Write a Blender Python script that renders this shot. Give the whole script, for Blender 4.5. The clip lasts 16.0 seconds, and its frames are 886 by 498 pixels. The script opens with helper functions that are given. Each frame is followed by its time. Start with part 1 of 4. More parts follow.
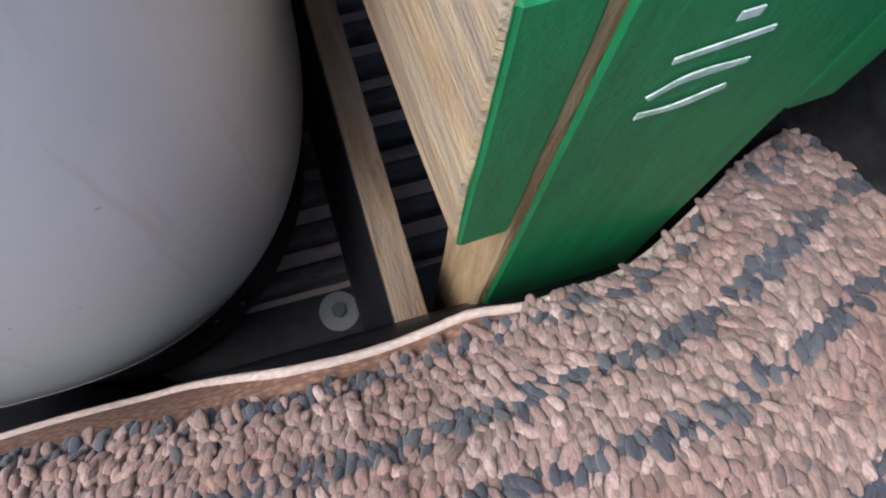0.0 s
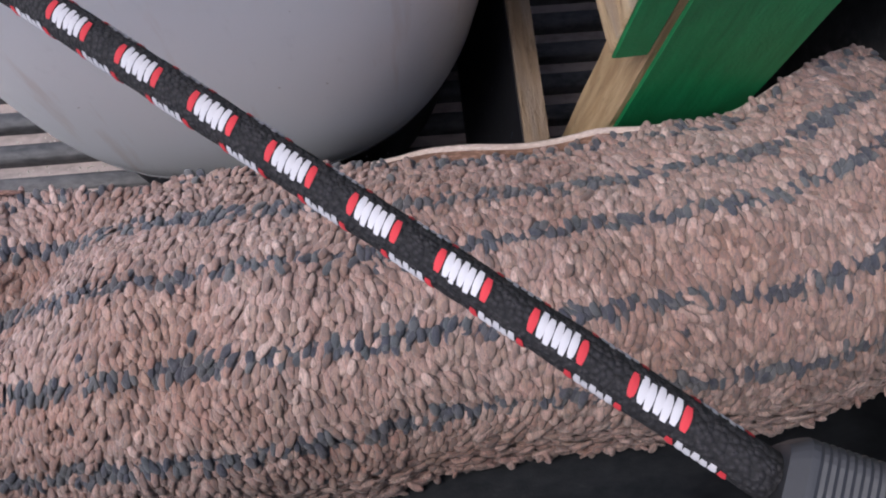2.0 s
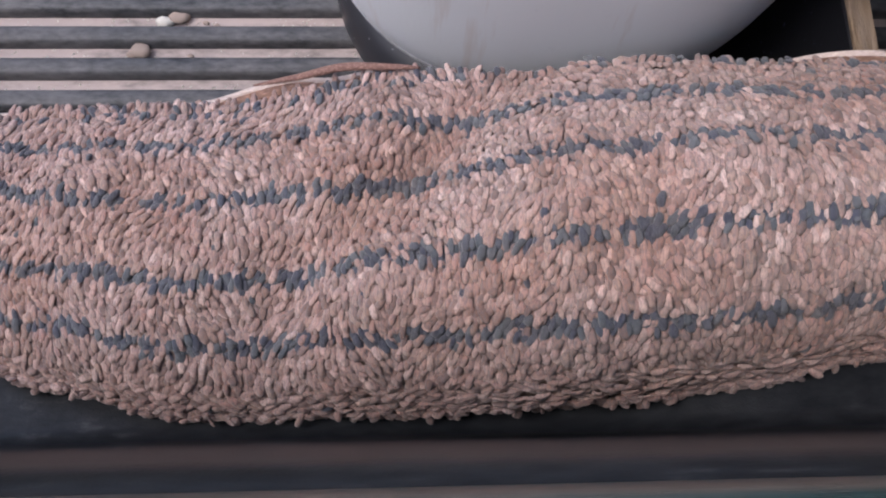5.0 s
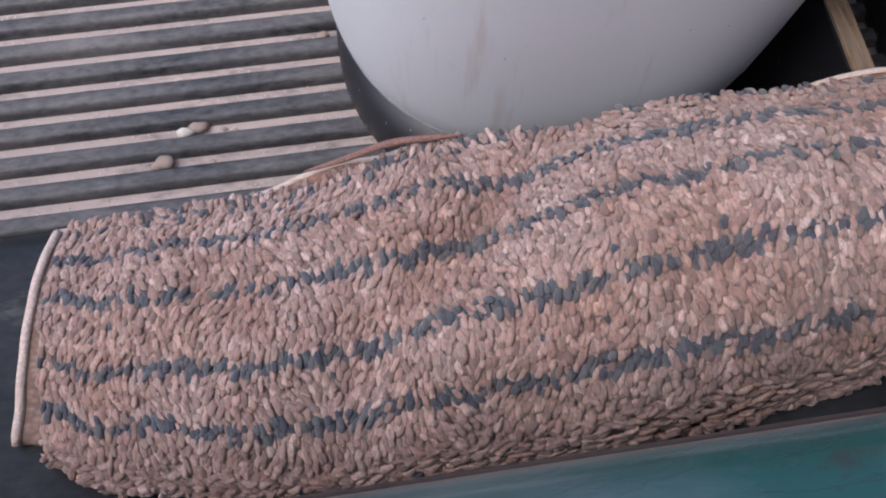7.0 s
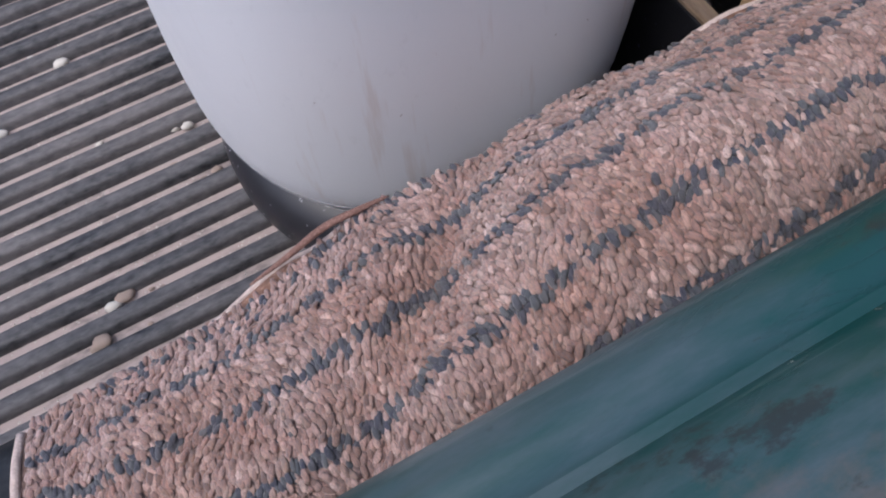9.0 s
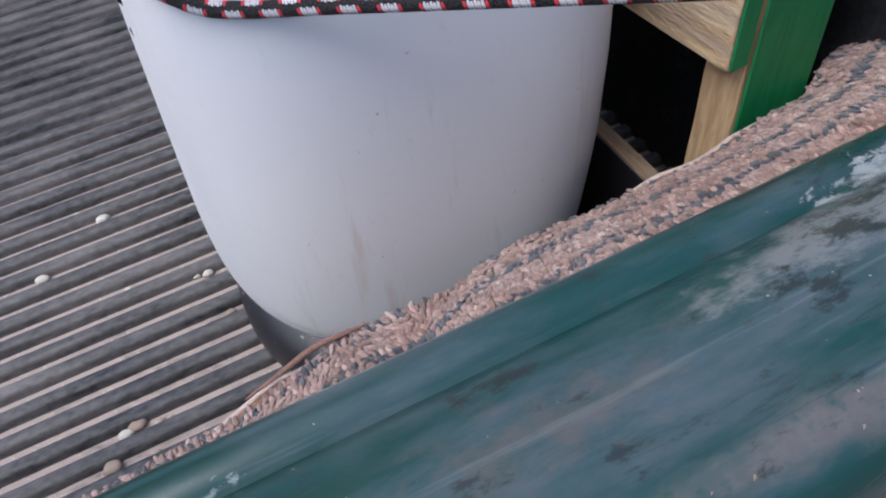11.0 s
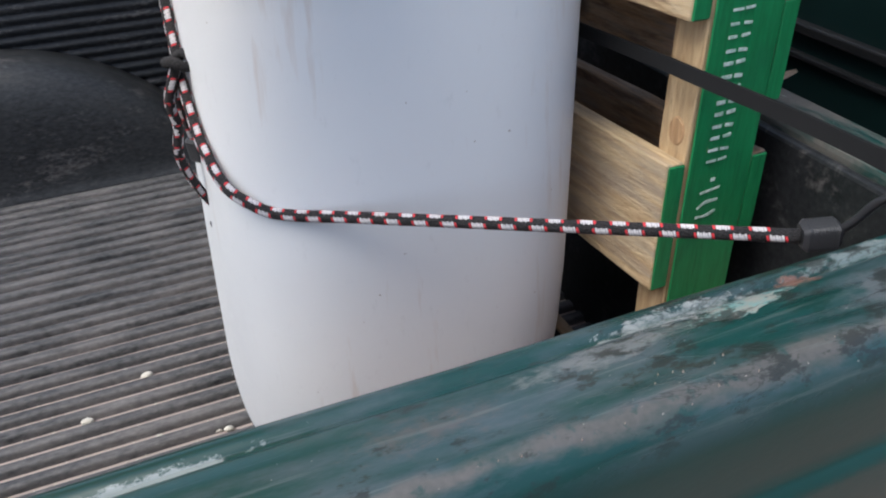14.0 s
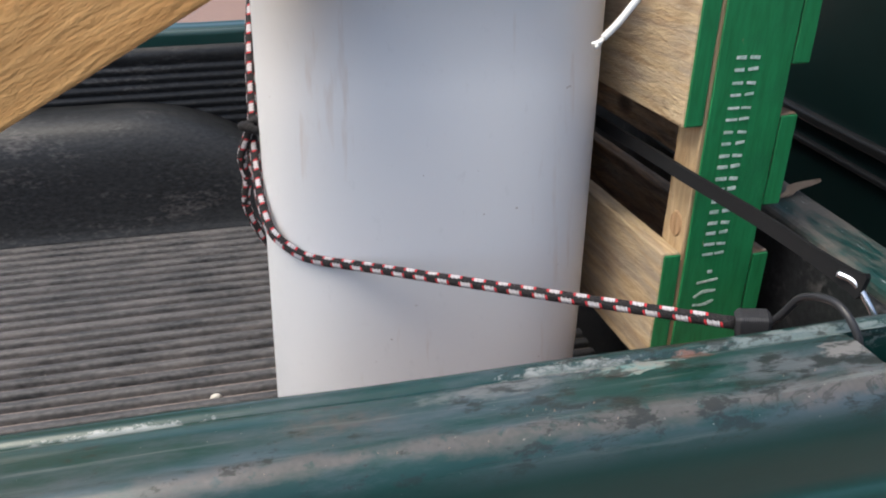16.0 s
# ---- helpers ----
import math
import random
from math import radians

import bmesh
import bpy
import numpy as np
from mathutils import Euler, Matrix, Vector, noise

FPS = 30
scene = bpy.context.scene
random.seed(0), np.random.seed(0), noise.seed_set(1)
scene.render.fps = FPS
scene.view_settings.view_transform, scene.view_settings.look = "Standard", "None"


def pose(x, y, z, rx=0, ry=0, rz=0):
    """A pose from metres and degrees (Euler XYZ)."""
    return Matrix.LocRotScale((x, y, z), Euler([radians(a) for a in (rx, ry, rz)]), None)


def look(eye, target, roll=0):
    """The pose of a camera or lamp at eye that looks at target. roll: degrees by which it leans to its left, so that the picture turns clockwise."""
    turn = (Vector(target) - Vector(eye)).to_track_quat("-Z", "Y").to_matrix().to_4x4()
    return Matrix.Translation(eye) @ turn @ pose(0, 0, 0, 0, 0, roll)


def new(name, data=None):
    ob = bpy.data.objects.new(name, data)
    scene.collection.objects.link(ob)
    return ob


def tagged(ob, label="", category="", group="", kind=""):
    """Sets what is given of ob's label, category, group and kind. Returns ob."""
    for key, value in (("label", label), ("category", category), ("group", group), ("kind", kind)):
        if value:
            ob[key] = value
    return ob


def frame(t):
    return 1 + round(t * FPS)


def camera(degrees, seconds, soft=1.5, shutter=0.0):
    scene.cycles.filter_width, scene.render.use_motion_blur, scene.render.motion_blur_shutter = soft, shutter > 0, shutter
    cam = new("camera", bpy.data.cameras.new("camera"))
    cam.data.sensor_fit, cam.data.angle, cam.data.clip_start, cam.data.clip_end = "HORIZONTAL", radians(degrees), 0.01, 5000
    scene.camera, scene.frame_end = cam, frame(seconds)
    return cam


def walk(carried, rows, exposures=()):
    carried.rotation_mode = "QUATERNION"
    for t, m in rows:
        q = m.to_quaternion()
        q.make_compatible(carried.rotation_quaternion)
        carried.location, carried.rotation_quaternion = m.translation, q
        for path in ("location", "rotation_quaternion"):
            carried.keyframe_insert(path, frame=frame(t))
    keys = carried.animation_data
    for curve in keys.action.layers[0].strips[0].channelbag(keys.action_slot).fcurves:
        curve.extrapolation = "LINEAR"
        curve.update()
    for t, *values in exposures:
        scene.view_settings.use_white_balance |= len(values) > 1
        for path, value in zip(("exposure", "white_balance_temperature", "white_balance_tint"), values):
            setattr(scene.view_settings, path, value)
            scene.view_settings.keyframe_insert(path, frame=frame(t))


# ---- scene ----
EXPOSURES = [(0.0, 1.5, 5850, 7), (1.5, 1.0, 5900, 10), (3.0, 1.15, 5950, 13), (5.0, 1.2, 5950, 13), (9.0, 0.95, 5850, 13), (12.5, 1.15, 5800, 5), (14.5, 1.15, 6400, 4), (16.0, 1.2, 6650, 5)]
cam = camera(59.5, 16.0, soft=2.0)
PATH = [
    (0, (-0.0324, -0.0445, 0.5494), (0.2029, 0.4165, -1.3825), 11.28),
    (0.5, (-0.0412, -0.0927, 0.5964), (0.2167, 0.4769, -1.3034), 11.54),
    (1, (-0.0625, -0.1242, 0.6209), (0.1429, 0.3759, -1.3047), 13.09),
    (1.5, (-0.0812, -0.1395, 0.6311), (0.0636, 0.3287, -1.3079), 10.78),
    (2, (-0.1034, -0.1511, 0.6364), (0.0083, 0.3321, -1.3011), 7.73),
    (2.5, (-0.1423, -0.1698, 0.6322), (-0.0265, 0.3416, -1.2978), 9.09),
    (3, (-0.1804, -0.1708, 0.6277), (-0.0718, 0.3129, -1.3099), 9.65),
    (3.5, (-0.2097, -0.1771, 0.6273), (-0.1245, 0.3263, -1.3064), 7.36),
    (4, (-0.2349, -0.1847, 0.6271), (-0.1331, 0.3146, -1.3067), 10.21),
    (4.5, (-0.2732, -0.1955, 0.6261), (-0.1787, 0.3103, -1.3062), 9.86),
    (5, (-0.3050, -0.1994, 0.6244), (-0.2186, 0.2851, -1.3136), 9.14),
    (5.2, (-0.3182, -0.2006, 0.6254), (-0.2394, 0.2742, -1.3155), 8.74),
    (7.3, (-0.3533, -0.2226, 0.6311), (-0.1942, 0.5143, -1.2210), 1.43),
    (7.5, (-0.3579, -0.2272, 0.6307), (-0.1847, 0.5307, -1.2118), 0.44),
    (8, (-0.3676, -0.2224, 0.6310), (-0.1428, 0.5549, -1.1980), -0.14),
    (8.5, (-0.3721, -0.2187, 0.6276), (-0.1109, 0.5774, -1.1896), -6.08),
    (9, (-0.3695, -0.2327, 0.6240), (0.0082, 0.6176, -1.1466), -5.75),
    (9.5, (-0.3818, -0.2385, 0.6286), (0.0770, 0.6259, -1.1157), -5.14),
    (10, (-0.3878, -0.2537, 0.6368), (0.1903, 0.6695, -1.0404), -3.45),
    (10.2, (-0.3865, -0.2588, 0.6426), (0.1900, 0.7165, -1.0060), -4.58),
    (12.5, (-0.3274, -0.4206, 0.7256), (0.0376, 1.0341, -0.5974), -2.62),
    (13, (-0.3334, -0.4385, 0.7370), (0.1346, 1.0545, -0.5088), -3.46),
    (13.5, (-0.3678, -0.4401, 0.7490), (0.1965, 1.0785, -0.4238), -2.05),
    (14, (-0.3951, -0.4482, 0.7609), (0.2291, 1.0841, -0.3627), -1.38),
    (14.5, (-0.3817, -0.4646, 0.7715), (0.1739, 1.1199, -0.3150), -1.24),
    (15, (-0.3669, -0.4950, 0.7802), (0.1233, 1.1251, -0.2851), 0.40),
    (15.5, (-0.3615, -0.5310, 0.7920), (0.0495, 1.1491, -0.2124), -0.50),
    (16, (-0.3305, -0.5558, 0.7953), (0.0386, 1.1615, -0.1612), -0.21),
]
walk(cam, [(t, look(eye, target, roll)) for t, eye, target, roll in PATH], exposures=EXPOSURES)

# ---- world, sun ----
world = bpy.data.worlds.new("sky")
scene.world = world
world.use_nodes = True
wn = world.node_tree
sky = wn.nodes.new("ShaderNodeTexSky")
sky.sky_type = "NISHITA"
sky.sun_disc = False
sky.sun_elevation, sky.sun_rotation = radians(60), radians(-100)
sky.air_density, sky.dust_density = 0.9, 4.0
wn.nodes["Background"].inputs["Strength"].default_value = 0.13
wn.links.new(sky.outputs["Color"], wn.nodes["Background"].inputs["Color"])
sun = new("sun", bpy.data.lights.new("sun", "SUN"))
sun.data.energy, sun.data.angle, sun.data.color = 0.7, radians(30), (1.0, 0.95, 0.88)
sun.matrix_world = look((-1.14, -0.20, 2.0), (0, 0, 0))


# ---- materials ----
def material(name, base, rough=0.6, metal=0.0):
    m = bpy.data.materials.new(name)
    m.use_nodes = True
    b = m.node_tree.nodes["Principled BSDF"]
    b.inputs["Base Color"].default_value = (*base, 1)
    b.inputs["Roughness"].default_value = rough
    b.inputs["Metallic"].default_value = metal
    return m


class Nodes:
    """Short hand for one material's node tree."""

    def __init__(self, m):
        self.t = m.node_tree
        self.b = self.t.nodes["Principled BSDF"]
        self.coord = self.t.nodes.new("ShaderNodeTexCoord")

    def put(self, kind, **values):
        n = self.t.nodes.new(kind)
        for key, v in values.items():
            n.inputs[key.replace("_", " ")].default_value = v
        return n

    def join(self, a, b):
        self.t.links.new(a, b)

    def scaled(self, sx, sy, sz, rot=(0, 0, 0), loc=(0, 0, 0), source="Object"):
        n = self.t.nodes.new("ShaderNodeMapping")
        n.inputs["Scale"].default_value = (sx, sy, sz)
        n.inputs["Rotation"].default_value = [radians(a) for a in rot]
        n.inputs["Location"].default_value = loc
        self.join(self.coord.outputs[source], n.inputs["Vector"])
        return n.outputs["Vector"]

    def noise(self, scale, detail=4.0, rough=0.55, vector=None, distortion=0.0):
        n = self.put("ShaderNodeTexNoise", Scale=scale, Detail=detail, Roughness=rough, Distortion=distortion)
        self.join(vector or self.coord.outputs["Object"], n.inputs["Vector"])
        return n.outputs["Fac"]

    def ramp(self, fac, *stops):
        n = self.t.nodes.new("ShaderNodeValToRGB")
        e = n.color_ramp.elements
        while len(e) < len(stops):
            e.new(0.5)
        for el, (pos, col) in zip(e, stops):
            el.position = pos
            el.color = (*col, 1) if isinstance(col, tuple) else (col, col, col, 1)
        self.join(fac, n.inputs["Fac"])
        return n.outputs["Color"]

    def mix(self, fac, a, b, mode="MIX"):
        n = self.t.nodes.new("ShaderNodeMix")
        n.data_type, n.blend_type = "RGBA", mode
        for k, v in ((0, fac), (6, a), (7, b)):
            sock = n.inputs[k]
            if isinstance(v, (int, float)):
                sock.default_value = v if k == 0 else (v, v, v, 1)
            elif isinstance(v, tuple):
                sock.default_value = (*v, 1)
            else:
                self.join(v, sock)
        return n.outputs[2]

    def math(self, op, a, b=0.0, clamp=False):
        n = self.t.nodes.new("ShaderNodeMath")
        n.operation, n.use_clamp = op, clamp
        for sock, v in zip(n.inputs, (a, b)):
            if isinstance(v, (int, float)):
                sock.default_value = v
            else:
                self.join(v, sock)
        return n.outputs[0]

    def bump(self, height, strength=0.3, distance=0.001):
        n = self.put("ShaderNodeBump", Strength=strength, Distance=distance)
        self.join(height, n.inputs["Height"])
        self.join(n.outputs["Normal"], self.b.inputs["Normal"])

    def color(self, c):
        self.join(c, self.b.inputs["Base Color"])

    def roughness(self, r):
        self.join(r, self.b.inputs["Roughness"])

    def random(self):
        return self.t.nodes.new("ShaderNodeObjectInfo").outputs["Random"]

    def island(self):
        return self.t.nodes.new("ShaderNodeNewGeometry").outputs["Random Per Island"]


def liner_material(name, dust_low, dust_high, dust=(0.48, 0.385, 0.35), depth=1.0):
    """Black moulded plastic, scuffed grey and lying under patchy dust."""
    m = material(name, (0.03, 0.032, 0.035), 0.5)
    n = Nodes(m)
    n.b.inputs["Specular IOR Level"].default_value = 0.28
    place = n.t.nodes.new("ShaderNodeNewGeometry").outputs["Position"]

    def spread(sx, sy, sz):
        v = n.t.nodes.new("ShaderNodeMapping")
        v.inputs["Scale"].default_value = (sx, sy, sz)
        n.join(place, v.inputs["Vector"])
        return v.outputs["Vector"]

    streak = n.noise(14, 6, 0.65, spread(0.5, 2.2, 2.2))
    fine = n.noise(160, 4, 0.6, spread(0.5, 1, 1))
    cloud = n.noise(5, 3, 0.55, place)
    body = n.ramp(fine, (0.3, tuple(depth * c for c in (0.022, 0.024, 0.028))), (0.7, tuple(depth * c for c in (0.06, 0.064, 0.07))))
    amount = n.math("ADD", n.math("MULTIPLY", streak, 0.7), n.math("MULTIPLY", cloud, 0.3))
    amount = n.math("ADD", amount, n.math("MULTIPLY", n.math("SUBTRACT", fine, 0.5), 0.35))
    mask = n.ramp(amount, (dust_low, 0.0), (dust_high, 1.0))
    n.color(n.mix(mask, body, n.mix(cloud, dust, (0.27, 0.24, 0.23))))
    n.roughness(n.ramp(mask, (0.0, 0.42), (1.0, 0.9)))
    n.bump(n.math("ADD", fine, n.noise(900, 2)), 0.25, 0.0006)
    return m


LINER = liner_material("black_liner_plastic", 0.55, 0.98, (0.12, 0.12, 0.125), 0.45)
RIB = liner_material("scuffed_rib_plastic", 0.34, 0.92, (0.175, 0.176, 0.186), 0.8)
CHANNEL = liner_material("dusty_liner_channel", 0.2, 0.5)
WELL = liner_material("wheel_well_plastic", 0.58, 0.98, (0.085, 0.085, 0.095), 0.42)
FAR_WELL = liner_material("dusty_wheel_well_plastic", 0.54, 0.95, (0.12, 0.12, 0.125), 0.6)


def paint_material():
    """Old dark green car paint: chalky film tinted like reflected sky, dust, rust spots, chips down to pale primer."""
    m = material("worn_green_paint", (0.012, 0.075, 0.07), 0.22)
    n = Nodes(m)
    along = n.scaled(0.45, 1, 1)
    big = n.noise(9, 5, 0.6, along)
    mid = n.noise(38, 6, 0.65, along)
    fine = n.noise(260, 3)
    base = n.mix(n.ramp(big, (0.4, 0.0), (0.75, 0.6)), (0.004, 0.036, 0.032), (0.014, 0.064, 0.06))
    sep = n.t.nodes.new("ShaderNodeSeparateXYZ")
    n.join(n.coord.outputs["Object"], sep.inputs["Vector"])
    x, y, z = sep.outputs

    def band(value, centre, half):
        return n.math("SUBTRACT", 1.0, n.math("DIVIDE", n.math("ABSOLUTE", n.math("SUBTRACT", value, centre)), half), True)

    def blob(cx, cy, hx, hy, ragged, edge, amount=1.0):
        """Worn spot of its own outline on the rail's top."""
        dx = n.math("DIVIDE", n.math("SUBTRACT", x, cx), hx)
        dy = n.math("DIVIDE", n.math("SUBTRACT", y, cy), hy)
        far = n.math("SQRT", n.math("ADD", n.math("MULTIPLY", dx, dx), n.math("MULTIPLY", dy, dy)))
        value = n.math("ADD", n.math("SUBTRACT", 1.0, far), n.math("MULTIPLY", n.math("SUBTRACT", ragged, 0.5), 3.2))
        return n.math("MULTIPLY", n.ramp(value, (0.3, 0.0), (0.3 + edge, amount)), top)

    top = n.math("MULTIPLY", n.math("SUBTRACT", z, 0.505), 60.0, True)
    rag = n.noise(70, 7, 0.72, along)
    rag_fine = n.noise(150, 6, 0.75, n.scaled(0.6, 1, 1, loc=(5, 2, 0)))
    ridge = n.math("MULTIPLY", band(y, -0.2715, 0.0115), top)
    reach = n.math("MULTIPLY", n.math("SUBTRACT", x, -0.62), 4.0, True)
    dust_amount = n.math("ADD", n.math("MULTIPLY", mid, 0.72), n.math("MULTIPLY", n.math("MULTIPLY", ridge, reach), 0.30))
    dust_amount = n.math("ADD", dust_amount, n.math("MULTIPLY", band(x, -0.02, 0.2), 0.10))
    drops = n.ramp(n.math("ADD", n.noise(120, 4, 0.6), n.math("MULTIPLY", ridge, 0.05)), (0.36, 0.2), (0.46, 1.0))
    dust = n.math("MULTIPLY", n.math("MULTIPLY", n.ramp(dust_amount, (0.47, 0.0), (0.62, 0.7)), top), drops)
    dust_tone = n.mix(fine, (0.075, 0.066, 0.063), (0.15, 0.125, 0.118))
    # cloudy chalking on the top; its blue-grey also paints in the sky's reflection
    cloudy = n.noise(26, 7, 0.68, n.scaled(0.3, 1.2, 1, loc=(2.4, 0.9, 0)))
    bloom_sheen = n.math("MULTIPLY", n.ramp(cloudy, (0.44, 0.0), (0.62, 0.8)), top)
    col = n.mix(bloom_sheen, base, (0.07, 0.09, 0.105))
    col = n.mix(dust, col, dust_tone)
    # smears of dust and bloom, then scrapes beside the stake pocket, from soft to sharp edged
    col = n.mix(blob(-0.318, -0.244, 0.05, 0.017, rag_fine, 0.7, 0.45), col, (0.11, 0.078, 0.065))
    col = n.mix(blob(-0.055, -0.252, 0.085, 0.022, rag, 0.45, 0.7), col, (0.11, 0.115, 0.125))
    col = n.mix(blob(-0.43, -0.2205, 0.055, 0.0045, rag_fine, 0.3, 0.8), col, (0.3, 0.33, 0.33))
    col = n.mix(blob(-0.24, -0.232, 0.06, 0.012, rag, 0.4, 0.55), col, (0.2, 0.2, 0.2))
    pale = blob(-0.180, -0.2215, 0.062, 0.0085, rag_fine, 0.12, 0.95)
    col = n.mix(pale, col, n.mix(n.ramp(rag_fine, (0.4, 0.0), (0.6, 1.0)), (0.08, 0.11, 0.11), (0.27, 0.285, 0.28)))
    col = n.mix(blob(-0.118, -0.2415, 0.026, 0.012, rag, 0.15, 0.95), col, (0.004, 0.032, 0.026))
    primer = blob(-0.148, -0.2315, 0.036, 0.0105, rag, 0.05, 1.0)
    col = n.mix(primer, col, n.mix(n.ramp(rag_fine, (0.44, 0.0), (0.58, 1.0)), (0.24, 0.245, 0.22), (0.15, 0.27, 0.26)))
    col = n.mix(blob(-0.108, -0.2225, 0.017, 0.009, rag_fine, 0.2, 0.9), col, (0.2, 0.1, 0.075))
    edge_flakes = blob(-0.03, -0.2185, 0.10, 0.009, rag_fine, 0.1, 0.9)
    col = n.mix(edge_flakes, col, n.mix(rag_fine, (0.03, 0.075, 0.08), (0.26, 0.29, 0.29)))
    col = n.mix(blob(-0.026, -0.243, 0.022, 0.014, rag, 0.08, 0.85), col, (0.19, 0.185, 0.18))
    cracks = n.math("MULTIPLY", n.ramp(n.math("ABSOLUTE", n.math("SUBTRACT", n.noise(24, 6, 0.6, n.scaled(0.35, 1.6, 1, loc=(1.1, 3.3, 0)), 0.8), 0.5)), (0.003, 0.45), (0.010, 0.0)), n.math("MULTIPLY", top, n.math("MULTIPLY", band(x, -0.12, 0.24), 1.6, True)))
    col = n.mix(cracks, col, (0.006, 0.012, 0.011))
    # pale lines along the rail, reflected highlights painted into the colour
    streak = n.math("MULTIPLY", n.ramp(n.noise(60, 6, 0.7, n.scaled(0.06, 2.2, 1, loc=(0.4, 6.1, 0))), (0.56, 0.0), (0.66, 0.5)), top)
    col = n.mix(streak, col, (0.15, 0.17, 0.17))
    scrape = n.math("MAXIMUM", n.math("MAXIMUM", pale, primer), edge_flakes)
    grime = n.math("MULTIPLY", n.ramp(n.math("ADD", n.math("MULTIPLY", band(x, -0.08, 0.3), 0.09), n.noise(75, 6, 0.7, n.scaled(0.5, 1, 1, loc=(7.7, 1.3, 0)))), (0.6, 0.0), (0.66, 0.85)), top)
    col = n.mix(grime, col, (0.016, 0.02, 0.018))
    speck = n.math("MULTIPLY", n.ramp(n.noise(420, 2, 0.5), (0.755, 0.0), (0.78, 0.7)), top)
    col = n.mix(speck, col, (0.4, 0.36, 0.32))
    n.color(col)
    r = n.math("ADD", n.math("MULTIPLY", dust, 0.4), n.math("MULTIPLY", big, 0.3))
    n.roughness(n.math("ADD", n.math("MULTIPLY", scrape, 0.25), n.math("ADD", r, 0.2), True))
    n.b.inputs["Specular IOR Level"].default_value = 0.4
    n.b.inputs["Coat Weight"].default_value = 0.42
    n.b.inputs["Coat Roughness"].default_value = 0.22
    n.bump(n.math("ADD", n.math("MULTIPLY", mid, 0.6), n.math("MULTIPLY", n.math("ADD", scrape, cracks), -0.7)), 0.5, 0.0012)
    return m


PAINT = paint_material()


def plain_paint(name, base, rough):
    m = material(name, base, rough)
    n = Nodes(m)
    n.color(n.mix(n.noise(20, 5), tuple(0.7 * c for c in base), tuple(1.3 * c for c in base)))
    n.bump(n.noise(300, 3), 0.08, 0.0005)
    return m




def dusty_paint():
    m = material("dusty_green_front_wall", (0.012, 0.05, 0.05), 0.6)
    n = Nodes(m)
    long = n.scaled(1, 0.35, 1)
    dirt = n.ramp(n.noise(40, 7, 0.7, long), (0.4, 0.0), (0.58, 0.9))
    col = n.mix(dirt, (0.008, 0.04, 0.038), n.mix(n.noise(200, 3), (0.075, 0.068, 0.062), (0.15, 0.135, 0.125)))
    chip = n.ramp(n.noise(90, 6, 0.75, n.scaled(1.6, 0.4, 1, loc=(2, 5, 0))), (0.64, 0.0), (0.67, 0.85))
    n.color(n.mix(chip, col, (0.33, 0.35, 0.35)))
    n.roughness(n.ramp(dirt, (0.0, 0.35), (1.0, 0.85)))
    n.bump(n.noise(60, 5), 0.3, 0.001)
    return m


FRONT_PAINT = dusty_paint()
CAB_PAINT = plain_paint("dark_cab_paint", (0.006, 0.018, 0.018), 0.3)
TRIM_BLACK = plain_paint("black_trim", (0.012, 0.012, 0.013), 0.45)


def wood_material(name, light, dark, grey=0.0, axis=0, knots=True, rough=0.75):
    """Sawn softwood with grain along the given axis."""
    m = material(name, light, rough)
    n = Nodes(m)
    run = [4.5, 4.5, 4.5]
    run[axis] = 0.55
    v = n.scaled(*run)
    grain = n.noise(26, 7, 0.62, v, 0.6)
    wide = n.noise(7, 3, 0.5, v, 1.2)
    col = n.mix(n.ramp(grain, (0.36, 0.0), (0.6, 1.0)), dark, light)
    col = n.mix(n.ramp(wide, (0.42, 0.0), (0.7, 0.6)), col, tuple(0.62 * c for c in light))
    if grey:
        col = n.mix(n.ramp(n.noise(16, 5, 0.6, v), (0.42, 0.0), (0.62, grey)), col, (0.28, 0.25, 0.23))
    if knots:
        vor = n.put("ShaderNodeTexVoronoi", Scale=9.0)
        loose = [1.0, 1.0, 1.0]
        loose[axis] = 0.6
        n.join(n.scaled(*loose, loc=(0.3, 0.1, 0.2)), vor.inputs["Vector"])
        knot = n.ramp(vor.outputs["Distance"], (0.06, 0.8), (0.13, 0.0))
        col = n.mix(knot, col, tuple(0.3 * c for c in dark))
    tear = n.noise(95, 6, 0.7, n.scaled(*[0.35 if k == axis else 1.3 for k in range(3)], loc=(1.7, 0.4, 2.2)))
    col = n.mix(n.ramp(tear, (0.6, 0.0), (0.7, 0.6)), col, tuple(0.45 * c for c in dark))
    shade = n.math("ADD", n.math("MULTIPLY", n.random(), 0.35), 0.8)
    col = n.mix(1.0, col, shade, "MULTIPLY")
    n.color(col)
    saw = [1.0, 1.0, 1.0]
    saw[axis] = 0.25
    n.bump(n.math("ADD", n.math("ADD", grain, tear), n.noise(340, 3, 0.6, n.scaled(*saw))), 0.8, 0.0018)
    return m


PINE = wood_material("sawn_pine", (0.64, 0.49, 0.30), (0.42, 0.285, 0.16), 0.5, 1)
PINE_CLEAN = wood_material("clean_pine", (0.62, 0.45, 0.26), (0.42, 0.27, 0.14), 0.0, 2, False)
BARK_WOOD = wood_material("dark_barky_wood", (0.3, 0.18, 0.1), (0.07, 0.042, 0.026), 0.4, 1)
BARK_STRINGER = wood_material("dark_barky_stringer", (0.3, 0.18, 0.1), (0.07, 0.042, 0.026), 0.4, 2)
KNOT_WOOD = wood_material("ringed_knot_wood", (0.5, 0.32, 0.17), (0.26, 0.14, 0.07), 0.0, 2, False)
